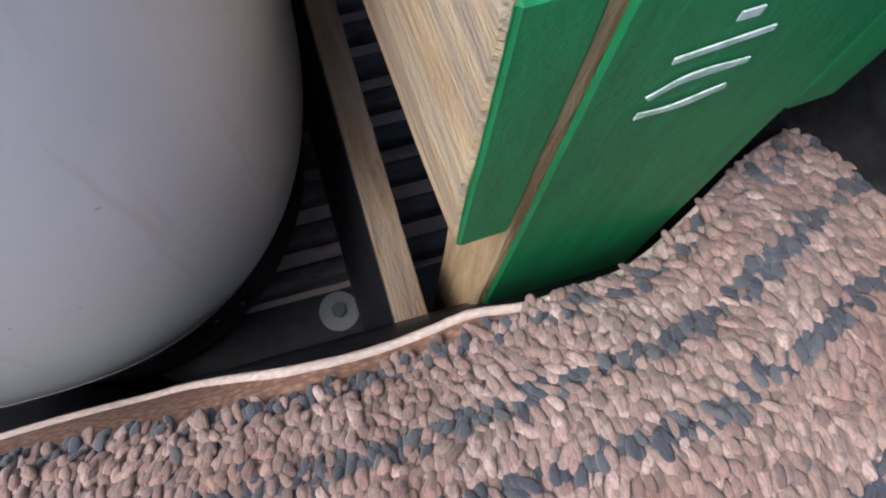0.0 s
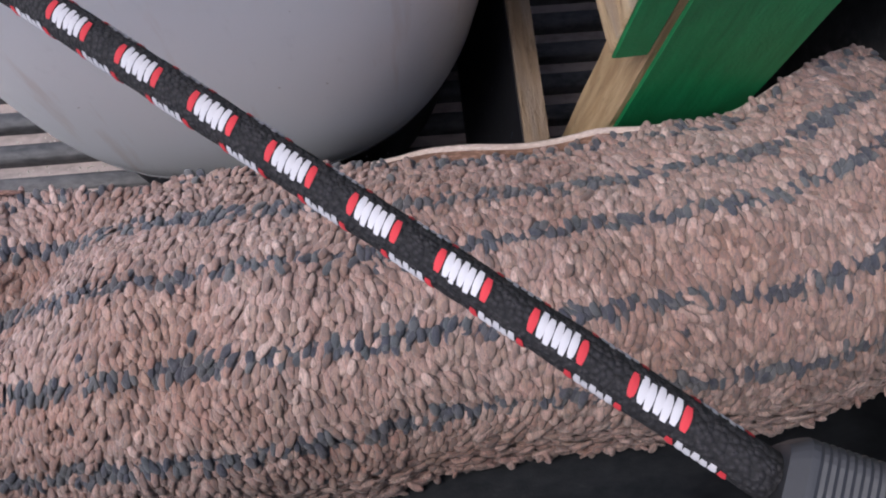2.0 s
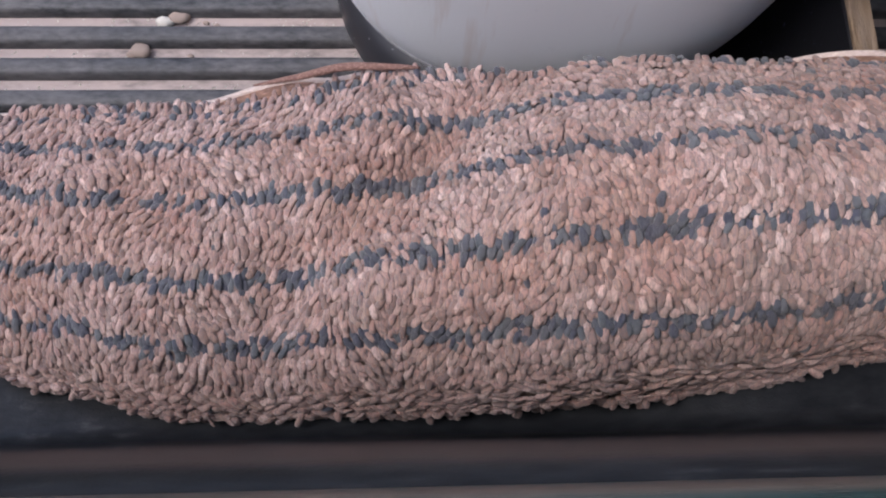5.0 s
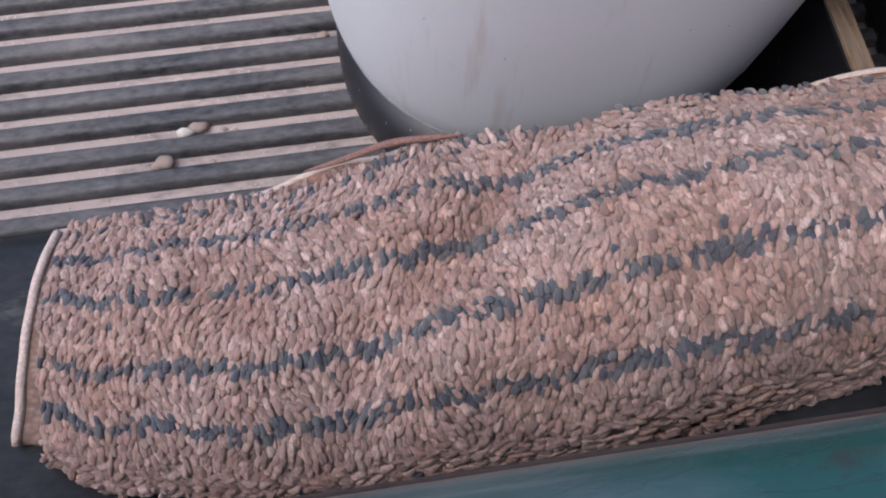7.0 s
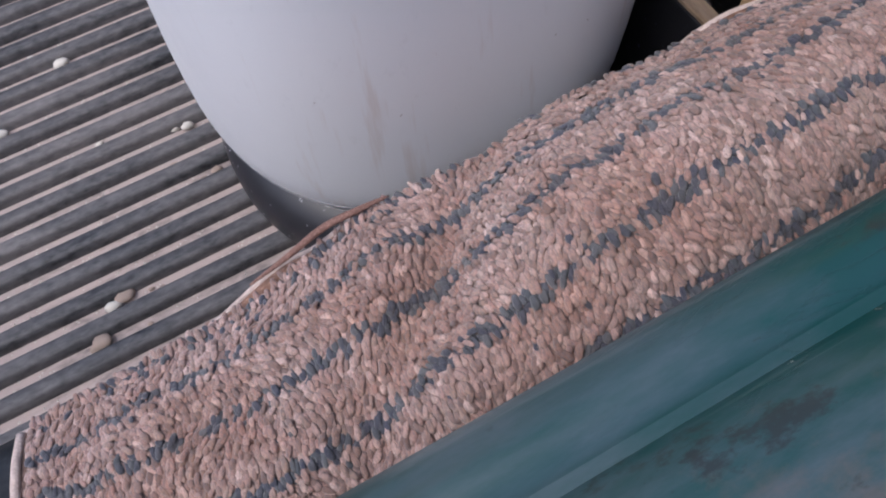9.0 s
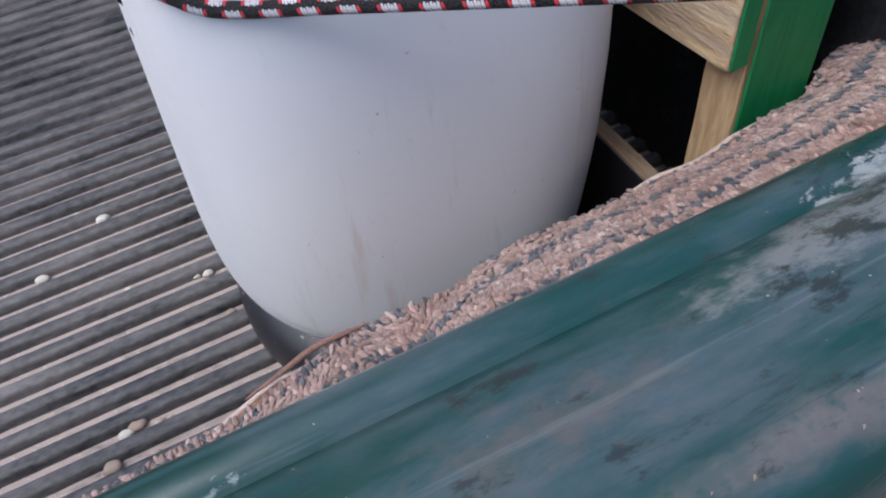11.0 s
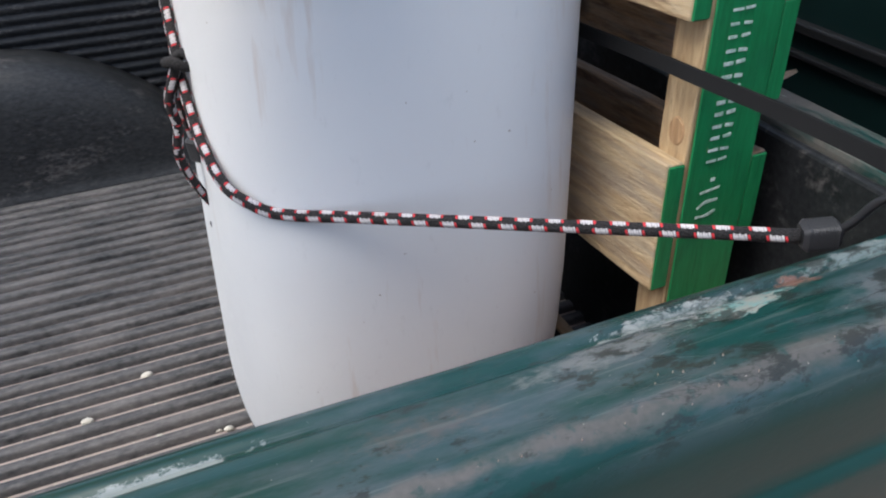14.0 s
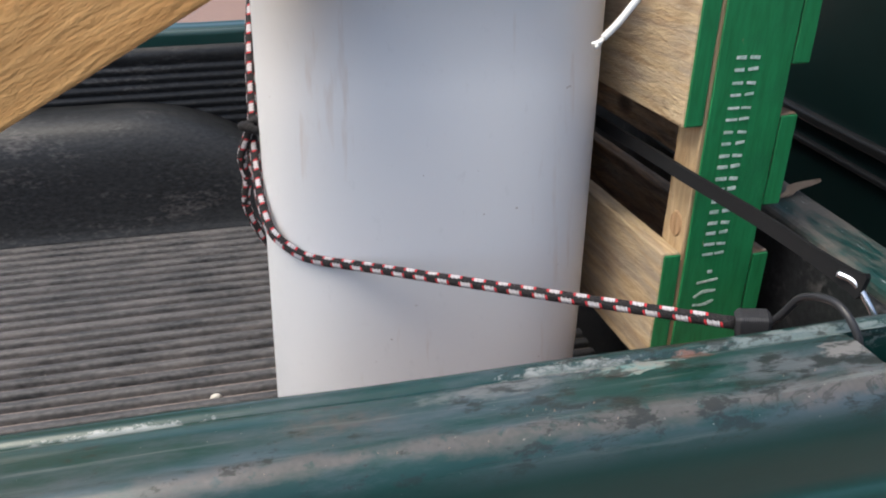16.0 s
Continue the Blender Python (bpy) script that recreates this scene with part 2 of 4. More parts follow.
PLANK_WOOD = wood_material("orange_pine_plank", (0.80, 0.43, 0.155), (0.56, 0.26, 0.075), 0.0, 0)
EDGE_WOOD = wood_material("dusty_brown_edge", (0.34, 0.235, 0.14), (0.2, 0.13, 0.075), 0.4, 1, False)


def green_material():
    m = material("green_pallet_paint", (0.012, 0.2, 0.062), 0.55)
    n = Nodes(m)
    v = n.scaled(6.0, 6.0, 0.7)
    grain = n.noise(30, 7, 0.65, v, 0.3)
    blot = n.noise(24, 4, 0.6)
    col = n.mix(n.ramp(grain, (0.3, 0.0), (0.7, 1.0)), (0.008, 0.155, 0.045), (0.018, 0.255, 0.085))
    col = n.mix(n.ramp(blot, (0.5, 0.0), (0.75, 0.5)), col, (0.012, 0.13, 0.05))
    bare = n.ramp(n.noise(70, 5, 0.7, n.scaled(2.5, 2.5, 0.5, loc=(2, 1, 0.3))), (0.7, 0.0), (0.76, 0.8))
    n.color(n.mix(bare, col, (0.36, 0.25, 0.14)))
    n.bump(n.math("ADD", grain, n.noise(500, 2)), 0.4, 0.0008)
    return m


GREEN = green_material()


def stencil_material():
    m = material("white_stencil_paint", (0.62, 0.72, 0.66), 0.6)
    n = Nodes(m)
    n.color(n.mix(n.ramp(n.noise(220, 4, 0.7), (0.42, 0.0), (0.62, 0.7)), (0.66, 0.76, 0.7), (0.2, 0.42, 0.28)))
    return m


STENCIL = stencil_material()


def bin_material():
    m = material("white_grey_plastic", (0.78, 0.79, 0.82), 0.38)
    n = Nodes(m)
    cloud = n.noise(6, 3)
    col = n.mix(cloud, (0.72, 0.725, 0.745), (0.77, 0.775, 0.79))
    stain = n.ramp(n.noise(13, 5, 0.6, n.scaled(1.6, 1.6, 0.5, loc=(1.3, 0.2, 0.0))), (0.68, 0.0), (0.8, 0.38))
    col = n.mix(stain, col, (0.55, 0.4, 0.3))
    speck = n.ramp(n.noise(120, 2, 0.5), (0.77, 0.0), (0.8, 0.7))
    col = n.mix(speck, col, (0.28, 0.22, 0.18))
    drip = n.ramp(n.noise(20, 5, 0.65, n.scaled(1.8, 1.8, 0.16, loc=(0.7, 1.9, 0.3))), (0.6, 0.0), (0.7, 0.3))
    col = n.mix(drip, col, (0.5, 0.36, 0.27))
    scuff = n.ramp(n.noise(90, 6, 0.72, n.scaled(1.0, 1.0, 0.5, loc=(3.0, 0.2, 0.6))), (0.6, 0.0), (0.72, 0.3))
    col = n.mix(scuff, col, (0.6, 0.6, 0.61))
    n.color(col)
    n.roughness(n.ramp(n.noise(40, 4), (0.3, 0.32), (0.7, 0.46)))
    n.b.inputs["Subsurface Weight"].default_value = 0.0
    n.bump(n.noise(45, 3), 0.05, 0.001)
    return m


BIN_WHITE = bin_material()
SEAM_GREY = plain_paint("grey_seam_band", (0.2, 0.2, 0.21), 0.6)


def base_material():
    m = material("scratched_black_base", (0.014, 0.014, 0.017), 0.4)
    n = Nodes(m)
    chip = n.ramp(n.noise(150, 3, 0.6, n.scaled(1, 1, 0.6)), (0.68, 0.0), (0.7, 1.0))
    n.color(n.mix(chip, n.mix(n.noise(30, 4), (0.01, 0.01, 0.012), (0.03, 0.03, 0.036)), (0.55, 0.55, 0.58)))
    return m


BASE_BLACK = base_material()


def pile_material(name, colours):
    """Worn cotton tufts, each its own shade."""
    m = material(name, colours[0], 0.95)
    n = Nodes(m)
    stops = [(k / max(1, len(colours) - 1), c) for k, c in enumerate(colours)]
    col = n.ramp(n.island(), *stops)
    patch = n.noise(14, 5, 0.65)
    col = n.mix(n.ramp(patch, (0.42, 0.0), (0.62, 0.75)), col, n.mix(1.0, col, (0.80, 0.66, 0.56), "MULTIPLY"))
    fibre = n.noise(420, 4, 0.7, n.scaled(3.0, 0.8, 0.8))
    col = n.mix(n.ramp(fibre, (0.42, 0.0), (0.6, 0.55)), col, (0.47, 0.345, 0.305) if colours[0][0] > 0.2 else (0.085, 0.088, 0.098))
    col = n.mix(n.ramp(fibre, (0.3, 0.35), (0.42, 0.0)), col, n.mix(1.0, col, (0.6, 0.5, 0.46), "MULTIPLY"))
    rosy = n.noise(45, 4, 0.6, n.scaled(1, 1, 1, loc=(4, 2, 0)))
    col = n.mix(n.ramp(rosy, (0.45, 0.0), (0.65, 0.45)), col, n.mix(1.0, col, (0.86, 0.72, 0.68), "MULTIPLY"))
    n.color(col)
    n.b.inputs["Sheen Weight"].default_value = 0.2
    n.b.inputs["Sheen Roughness"].default_value = 0.6
    n.bump(n.math("ADD", n.noise(1500, 2, 0.6), n.math("MULTIPLY", fibre, 1.5)), 0.5, 0.0007)
    return m


PILE_PINK = pile_material("pinkish_beige_tufts", [(0.19, 0.12, 0.1), (0.36, 0.232, 0.195), (0.545, 0.38, 0.332), (0.25, 0.16, 0.128), (0.42, 0.265, 0.228), (0.325, 0.22, 0.175), (0.64, 0.47, 0.415)])
PILE_BLUE = pile_material("slate_blue_tufts", [(0.026, 0.029, 0.05), (0.06, 0.066, 0.088), (0.04, 0.043, 0.07), (0.115, 0.12, 0.13), (0.052, 0.064, 0.078)])


def weave_material(name, light, dark, scale):
    m = material(name, light, 0.95)
    n = Nodes(m)
    vor = n.put("ShaderNodeTexVoronoi", Scale=scale)
    n.join(n.scaled(0.6, 1, 1), vor.inputs["Vector"])
    n.color(n.mix(n.ramp(vor.outputs["Distance"], (0.1, 0.0), (0.6, 1.0)), light, dark))
    n.bump(vor.outputs["Distance"], 0.6, -0.001)
    return m


HEM = weave_material("brown_woven_hem", (0.36, 0.21, 0.15), (0.2, 0.11, 0.075), 420)
CLOTH = weave_material("pinkish_backing", (0.26, 0.18, 0.15), (0.16, 0.105, 0.085), 300)
FOLD = weave_material("reddish_hem_back", (0.3, 0.18, 0.145), (0.19, 0.105, 0.085), 900)
BINDING = weave_material("pale_cotton_binding", (0.62, 0.52, 0.47), (0.5, 0.4, 0.35), 520)



def braid_material():
    m = material("black_braid", (0.012, 0.011, 0.012), 0.85)
    n = Nodes(m)
    weave = n.put("ShaderNodeTexVoronoi", Scale=850.0)
    n.join(n.coord.outputs["Object"], weave.inputs["Vector"])
    n.color(n.mix(n.ramp(weave.outputs["Distance"], (0.1, 1.0), (0.6, 0.0)), (0.006, 0.005, 0.006), (0.028, 0.025, 0.027)))
    n.bump(weave.outputs["Distance"], 0.9, -0.0008)
    return m


BLACK_CORD = braid_material()
WHITE_CORD = plain_paint("white_braid", (0.5, 0.48, 0.5), 0.85)
RED_CORD = plain_paint("red_braid", (0.5, 0.03, 0.04), 0.8)
HOOK_BLACK = plain_paint("black_coated_wire", (0.025, 0.025, 0.028), 0.4)
BLOCK_GREY = plain_paint("black_moulded_plastic", (0.03, 0.03, 0.034), 0.5)
RUBBER = plain_paint("black_rubber", (0.011, 0.011, 0.012), 0.85)
RUBBER.node_tree.nodes["Principled BSDF"].inputs["Specular IOR Level"].default_value = 0.2
STEEL = material("bright_steel", (0.75, 0.75, 0.78), 0.25, 1.0)
ZINC = plain_paint("dull_zinc", (0.24, 0.245, 0.26), 0.5)
BOLT_STEEL = plain_paint("dark_bolt_steel", (0.09, 0.095, 0.105), 0.45)
ROPE_WHITE = plain_paint("white_rope_fibre", (0.8, 0.79, 0.76), 0.85)
PEBBLE = plain_paint("pale_pebble", (0.55, 0.52, 0.46), 0.9)
CLOD = plain_paint("brown_dirt", (0.3, 0.235, 0.195), 0.95)
LEAF_DRY = plain_paint("dry_leaf", (0.2, 0.15, 0.11), 0.8)


def board_black():
    m = material("black_flecked_board", (0.012, 0.012, 0.014), 0.5)
    n = Nodes(m)
    fleck = n.ramp(n.noise(170, 3, 0.65), (0.68, 0.0), (0.72, 1.0))
    n.color(n.mix(fleck, (0.012, 0.012, 0.015), (0.16, 0.17, 0.28)))
    n.bump(n.noise(60, 4), 0.4, 0.001)
    return m


BOARD_BLACK = board_black()


def ground_material():
    m = material("red_brown_ground", (0.3, 0.19, 0.15), 0.95)
    n = Nodes(m)
    n.color(n.mix(n.noise(0.8, 6), (0.21, 0.125, 0.1), n.mix(n.noise(30, 4), (0.24, 0.165, 0.14), (0.31, 0.2, 0.165))))
    n.bump(n.noise(20, 5), 0.5, 0.02)
    return m


GROUND = ground_material()
WALL = plain_paint("grey_render", (0.3, 0.3, 0.29), 0.9)


# ---- mesh helpers ----
def mesh_object(name, verts, faces, mat, parent=None, label="", smooth=False):
    me = bpy.data.meshes.new(name)
    me.from_pydata([tuple(v) for v in verts], [], faces)
    me.validate()
    if smooth:
        me.polygons.foreach_set("use_smooth", [True] * len(me.polygons))
    me.materials.append(mat)
    ob = new(name, me)
    if parent:
        ob.parent = parent
    if label:
        ob["label"] = label
    return ob


def part(name, bm, mat, parent=None, label="", smooth=False):
    bmesh.ops.recalc_face_normals(bm, faces=bm.faces[:])
    me = bpy.data.meshes.new(name)
    bm.to_mesh(me)
    bm.free()
    if smooth:
        me.polygons.foreach_set("use_smooth", [True] * len(me.polygons))
    me.materials.append(mat)
    ob = new(name, me)
    if parent:
        ob.parent = parent
    if label:
        ob["label"] = label
    return ob


def box_bm(x0, x1, y0, y1, z0, z1, bevel=0.002, segments=2):
    bm = bmesh.new()
    bmesh.ops.create_cube(bm, size=1.0)
    for v in bm.verts:
        v.co = Vector((x0 if v.co.x < 0 else x1, y0 if v.co.y < 0 else y1, z0 if v.co.z < 0 else z1))
    if bevel:
        bmesh.ops.bevel(bm, geom=bm.edges[:], offset=bevel, segments=segments, affect="EDGES", profile=0.5)
    return bm


def smooth_path(points, per=8):
    """Catmull-Rom through the points."""
    p = [Vector(q) for q in points]
    p = [2 * p[0] - p[1]] + p + [2 * p[-1] - p[-2]]
    out = []
    for a, b, c, d in zip(p, p[1:], p[2:], p[3:]):
        for k in range(per):
            t = k / per
            out.append(0.5 * (2 * b + (c - a) * t + (2 * a - 5 * b + 4 * c - d) * t * t + (3 * b - a - 3 * c + d) * t ** 3))
    return out + [p[-2]]


def frames_along(points):
    """A twist-free set of axes along a line of points."""
    out, n = [], None
    for k, q in enumerate(points):
        d = (points[min(k + 1, len(points) - 1)] - points[max(k - 1, 0)]).normalized()
        if n is None:
            n = (Vector((0, 0, 1)) - d * d.z) if abs(d.z) < 0.95 else d.orthogonal()
        n = (n - d * n.dot(d)).normalized()
        out.append((q, d, n, d.cross(n)))
    return out


def frames_upright(points):
    """Axes along a line of points, the first one always towards the sky."""
    out = []
    for k, q in enumerate(points):
        d = (points[min(k + 1, len(points) - 1)] - points[max(k - 1, 0)]).normalized()
        n = (Vector((0, 0, 1)) - d * d.z).normalized()
        out.append((q, d, n, d.cross(n)))
    return out


def tube(points, radius, sides=10, cap=True):
    verts, faces = [], []
    rings = frames_along(points)
    for k, (q, d, n, b) in enumerate(rings):
        r = radius(k / (len(rings) - 1)) if callable(radius) else radius
        for s in range(sides):
            a = math.tau * s / sides
            verts.append(q + r * (math.cos(a) * n + math.sin(a) * b))
    for k in range(len(rings) - 1):
        for s in range(sides):
            t = (s + 1) % sides
            faces.append((k * sides + s, k * sides + t, (k + 1) * sides + t, (k + 1) * sides + s))
    if cap:
        faces.append(tuple(reversed(range(sides))))
        faces.append(tuple(range((len(rings) - 1) * sides, len(rings) * sides)))
    return verts, faces


def extrude_profile(profile, stations):
    """Sheet through the (y, z) profile at each x of the stations."""
    verts, faces = [], []
    m = len(profile)
    for x in stations:
        verts += [(x, y, z) for y, z in profile]
    for k in range(len(stations) - 1):
        for j in range(m - 1):
            faces.append((k * m + j, k * m + j + 1, (k + 1) * m + j + 1, (k + 1) * m + j))
    return verts, faces


def root(name, label, category, kind="", group="", at=(0, 0, 0)):
    e = new(name)
    e.location = at
    return tagged(e, label, category, group, kind)


# ---- ground ----
bm = bmesh.new()
bmesh.ops.create_grid(bm, x_segments=2, y_segments=2, size=400)
ground = part("ground", bm, GROUND)
ground.location = (0, 0, -0.62)
tagged(ground, "bare reddish brown ground round the parked truck", "ground", kind="structure")

# added wall, never in view: darkens rail reflections and holds back low sky light
wall = part("unseen_wall_south", box_bm(-7.0, 7.0, -3.4, -3.2, -0.62, 1.3, 0.01), WALL)
tagged(wall, "plain grey wall out of view, added to darken reflections and cut sky light", "wall", kind="structure")

# ---- the truck ----
truck = root("pickup_truck", "dark green pickup truck with worn, chipped bed rails", "truck")

RAIL = [
    (-0.262, 0.15), (-0.25, 0.40), (-0.2285, 0.425), (-0.2272, 0.432), (-0.2268, 0.445), (-0.2268, 0.458), (-0.2277, 0.4645), (-0.2305, 0.468), (-0.2345, 0.4692), (-0.2385, 0.4685),
    (-0.2405, 0.4668), (-0.2425, 0.4668), (-0.2448, 0.4692), (-0.2485, 0.4712), (-0.258, 0.4728), (-0.27, 0.4732), (-0.28, 0.4735),
    (-0.2835, 0.4748), (-0.2875, 0.4752), (-0.2915, 0.4742), (-0.2970, 0.4712), (-0.3015, 0.466), (-0.305, 0.459), (-0.3075, 0.450),
    (-0.3095, 0.437), (-0.311, 0.424), (-0.3118, 0.4165), (-0.3135, 0.4135), (-0.316, 0.411), (-0.3175, 0.405), (-0.319, 0.37), (-0.321, 0.30),
    (-0.3235, 0.293), (-0.328, 0.288), (-0.332, 0.278), (-0.336, 0.1), (-0.33, -0.1), (-0.32, -0.28), (-0.30, -0.29), (-0.255, -0.1),
]


RAIL = [(y + 0.0205, z + 0.053 if z > 0.25 else z) for y, z in RAIL]


def bedside(name, profile, mirror=None, pocket=True):
    """Bed side with its rolled top rail; a stake pocket is sunk into the top."""
    stations = [-1.75 + 0.05 * k for k in range(34)] + [-0.06, -0.0105, -0.010, 0.02, 0.0575, 0.058, 0.08, 0.15, 0.25, 0.36]
    verts, faces = [], []
    m = len(profile)
    for x in stations:
        sink = pocket and -0.0102 < x < 0.0578
        wave = 0.0006 * math.sin(9 * x) + 0.0005 * math.sin(31 * x + 1)
        for y, z in profile:
            if sink and -0.2646 < y < -0.2265 and z > 0.50:
                z = 0.44
            if z > 0.49:
                z += wave
            verts.append((x, y if mirror is None else mirror - y, z if mirror is None else z - 0.12 if z > 0.2 else z))
    for k in range(len(stations) - 1):
        for j in range(m):
            i = (j + 1) % m
            faces.append((k * m + j, k * m + i, (k + 1) * m + i, (k + 1) * m + j))
    faces.append(tuple(range(m)))
    faces.append(tuple(reversed(range((len(stations) - 1) * m, len(stations) * m))))
    ob = mesh_object(name, verts, faces, PAINT, truck, smooth=True)
    bm = bmesh.new()
    bm.from_mesh(ob.data)
    bmesh.ops.recalc_face_normals(bm, faces=bm.faces[:])
    for e in bm.edges:
        if len(e.link_faces) == 2 and e.calc_face_angle(0) > 0.7:
            e.smooth = False
    bm.to_mesh(ob.data)
    bm.free()
    return ob


bedside("bedside", RAIL)["label"] = "near bed side with chipped, dusty green paint"
FAR = 1.0447
bedside("bedside", RAIL, FAR, False)["label"] = "far bed side in dark green paint"

# front bulkhead of the bed and the back of the cab
bulk = part("bulkhead", box_bm(0.169, 0.226, -0.17, 1.23, -0.1, 0.44, 0.008, 3), FRONT_PAINT, truck, "worn green front wall of the bed")
part("cab_wall", box_bm(0.42, 0.55, -0.36, 1.46, -0.3, 1.25, 0.03, 4), CAB_PAINT, truck, "dark green back of the cab")
part("cab_moulding", box_bm(0.408, 0.424, -0.33, 1.43, 0.418, 0.432, 0.003), TRIM_BLACK, truck)
part("cab_moulding", box_bm(0.411, 0.424, -0.33, 1.43, 0.385, 0.393, 0.002), TRIM_BLACK, truck)
part("tailgate", box_bm(-1.8, -1.75, -0.2, 1.26, -0.1, 0.47, 0.01, 3), PAINT, truck, "closed green tailgate")
part("bed_pan", box_bm(-1.75, 0.169, -0.18, 1.24, -0.07, -0.035, 0.0), CAB_PAINT, truck, "painted steel floor under the liner")

# ---- the bed liner ----
liner = root("bed_liner", "black ribbed plastic bed liner covered in dust", "bed liner")
X0, X1 = -1.745, 0.166
CH = -0.0105


def well_profile(base, out, top, wall, wall_top):
    """Cross section of a moulded wheel housing, from the floor up over its top to the side wall."""
    s = 1 if wall > base else -1
    return [(base - s * 0.012, CH - 0.001), (base, 0.002), (base + s * 0.012, 0.018), (base + s * 0.02, 0.05), (out - s * 0.012, top - 0.05), (out - s * 0.004, top - 0.02),
            (out + s * 0.008, top - 0.006), (out + s * 0.025, top), (wall - s * 0.012, top + 0.004), (wall - s * 0.003, top + 0.012),
            (wall, top + 0.04), (wall + s * 0.004, wall_top), (wall + s * 0.0085, wall_top + 0.018)]


def sheet_object(name, profile, stations, mat, lift=None, label=""):
    verts, faces = extrude_profile(profile, stations)
    if lift:
        verts = [lift(*v) for v in verts]
    ob = mesh_object(name, verts, faces, mat, liner, label, smooth=True)
    mod = ob.modifiers.new("thickness", "SOLIDIFY")
    mod.thickness, mod.offset = 0.004, 0.0
    return ob


# floor sheet, the bottom of the channels
part("floor_sheet", box_bm(X0, X1, 0.08, 1.10, CH - 0.006, CH, 0.0), CHANNEL, liner, "dusty channel floor of the liner")
part("floor_sheet", box_bm(X0, X1, -0.02, 0.08, CH - 0.006, CH, 0.0), LINER, liner, "dark flat edge of the liner floor")


def near_lift(x, y, z):
    """Housing that rises along the side and falls off at its ends."""
    s = min(1.0, max(0.0, (x + 0.24) / 0.14))
    s = s * s * (3 - 2 * s)
    if z < 0.12:
        y -= 0.085 * s * (1 - max(0.0, z) / 0.12)
    if 0.1 < z < 0.26:
        z += 0.05 * s
    return (x, y, z)


sheet_object("wheel_housing", well_profile(0.072, 0.0, 0.185, -0.2, 0.465), [X0, -1.2, -0.8, -0.5, -0.3] + [-0.25 + 0.02 * k for k in range(9)] + [0.0, X1], WELL, near_lift, "smooth black housing along the bed side")


def far_lift(x, y, z):
    d = max(0.0, abs(x + 0.87) - 0.20)
    f = max(0.0, 1 - (d / 0.40) ** 2) ** 0.75
    lowered = z * f if z > 0 else z
    return (x, y, lowered)


stations = [X0 + 0.04 * k for k in range(48)]
far_prof = [(1.07, CH - 0.001), (1.083, 0.004), (1.09, 0.02), (1.096, 0.07), (1.102, 0.14), (1.11, 0.185), (1.128, 0.225), (1.155, 0.245), (1.19, 0.2525), (1.238, 0.254)]
sheet_object("wheel_housing", far_prof, stations, FAR_WELL, far_lift, "rounded black wheel housing with scuffed top")
wall_prof = [(1.236, CH - 0.003)]
for k in range(12):
    z = 0.10 + 0.0205 * k
    wall_prof += [(1.238 + 0.0008 * k, z), (1.2425 + 0.0008 * k, z + 0.004), (1.2425 + 0.0008 * k, z + 0.0105), (1.238 + 0.0008 * k, z + 0.0145)]
wall_prof.append((1.2495, 0.372))
sheet_object("side_wall", wall_prof, [X0, -1.2, -0.6, -0.2, X1], LINER, None, "far liner wall with horizontal ribs")
part("floor_sheet", box_bm(X0, X1, 1.10, 1.235, CH - 0.006, CH - 0.001, 0.0), LINER, liner)
part("front_wall", box_bm(X1 - 0.012, X1, -0.18, 1.235, CH, 0.43, 0.004), LINER, liner, "black liner wall against the cab end")
part("rear_wall", box_bm(X0 - 0.004, X0 + 0.008, -0.18, 1.235, CH, 0.43, 0.004), LINER, liner)

PITCH = 0.0305
rib_prof = [(-0.0098, CH), (-0.0088, CH + 0.005), (-0.0074, -0.0014), (-0.0050, 0.0), (0.0050, 0.0), (0.0074, -0.0014), (0.0088, CH + 0.005), (0.0098, CH)]
rv, rf = extrude_profile(rib_prof, [X0, -0.9, -0.5, -0.2, X1])
rib_mesh = bpy.data.meshes.new("rib")
rib_mesh.from_pydata(rv, [], rf)
rib_mesh.polygons.foreach_set("use_smooth", [True] * len(rib_mesh.polygons))
rib_mesh.materials.append(RIB)
RIB_START = 0.0945
for k in range(33):
    rib = new("rib", rib_mesh)
    rib.parent = liner
    rib.location = (0, RIB_START + PITCH * k, 0)

# ---- floor bolt ----
bolt = root("floor_bolt", "zinc bolt with a wide flat washer in the liner floor", "bolt", at=(-0.050, 0.064, CH))


def disc(r, z0, z1, sides=28, bevel=0.0006):
    bm = bmesh.new()
    bmesh.ops.create_cone(bm, cap_ends=True, segments=sides, radius1=r, radius2=r, depth=z1 - z0)
    bmesh.ops.translate(bm, verts=bm.verts[:], vec=(0, 0, (z0 + z1) / 2))
    if bevel:
        bmesh.ops.bevel(bm, geom=[e for e in bm.edges if abs(e.verts[0].co.z - e.verts[1].co.z) < 1e-6], offset=bevel, segments=2, affect="EDGES")
    return bm


part("washer", disc(0.0145, 0.0, 0.0025), ZINC, bolt, "dull zinc washer")
part("head", disc(0.0056, 0.0025, 0.0085, 6), BOLT_STEEL, bolt, "dark hexagonal bolt head")

# ---- the bin ----
bin_thing = root("plastic_bin", "tall pale grey plastic bin with rounded sides and black base", "bin", at=(-0.2055, 0.2271, 0))


def loop_ring(ax, ay, n, z, lean=(0.0, 0.0), count=96):
    out = []
    for k in range(count):
        t = math.tau * (k + 0.5) / count
        c, s = math.cos(t), math.sin(t)
        out.append((lean[0] * z + ax * math.copysign(abs(c) ** (2 / n), c), lean[1] * z + ay * math.copysign(abs(s) ** (2 / n), s), z))
    return out


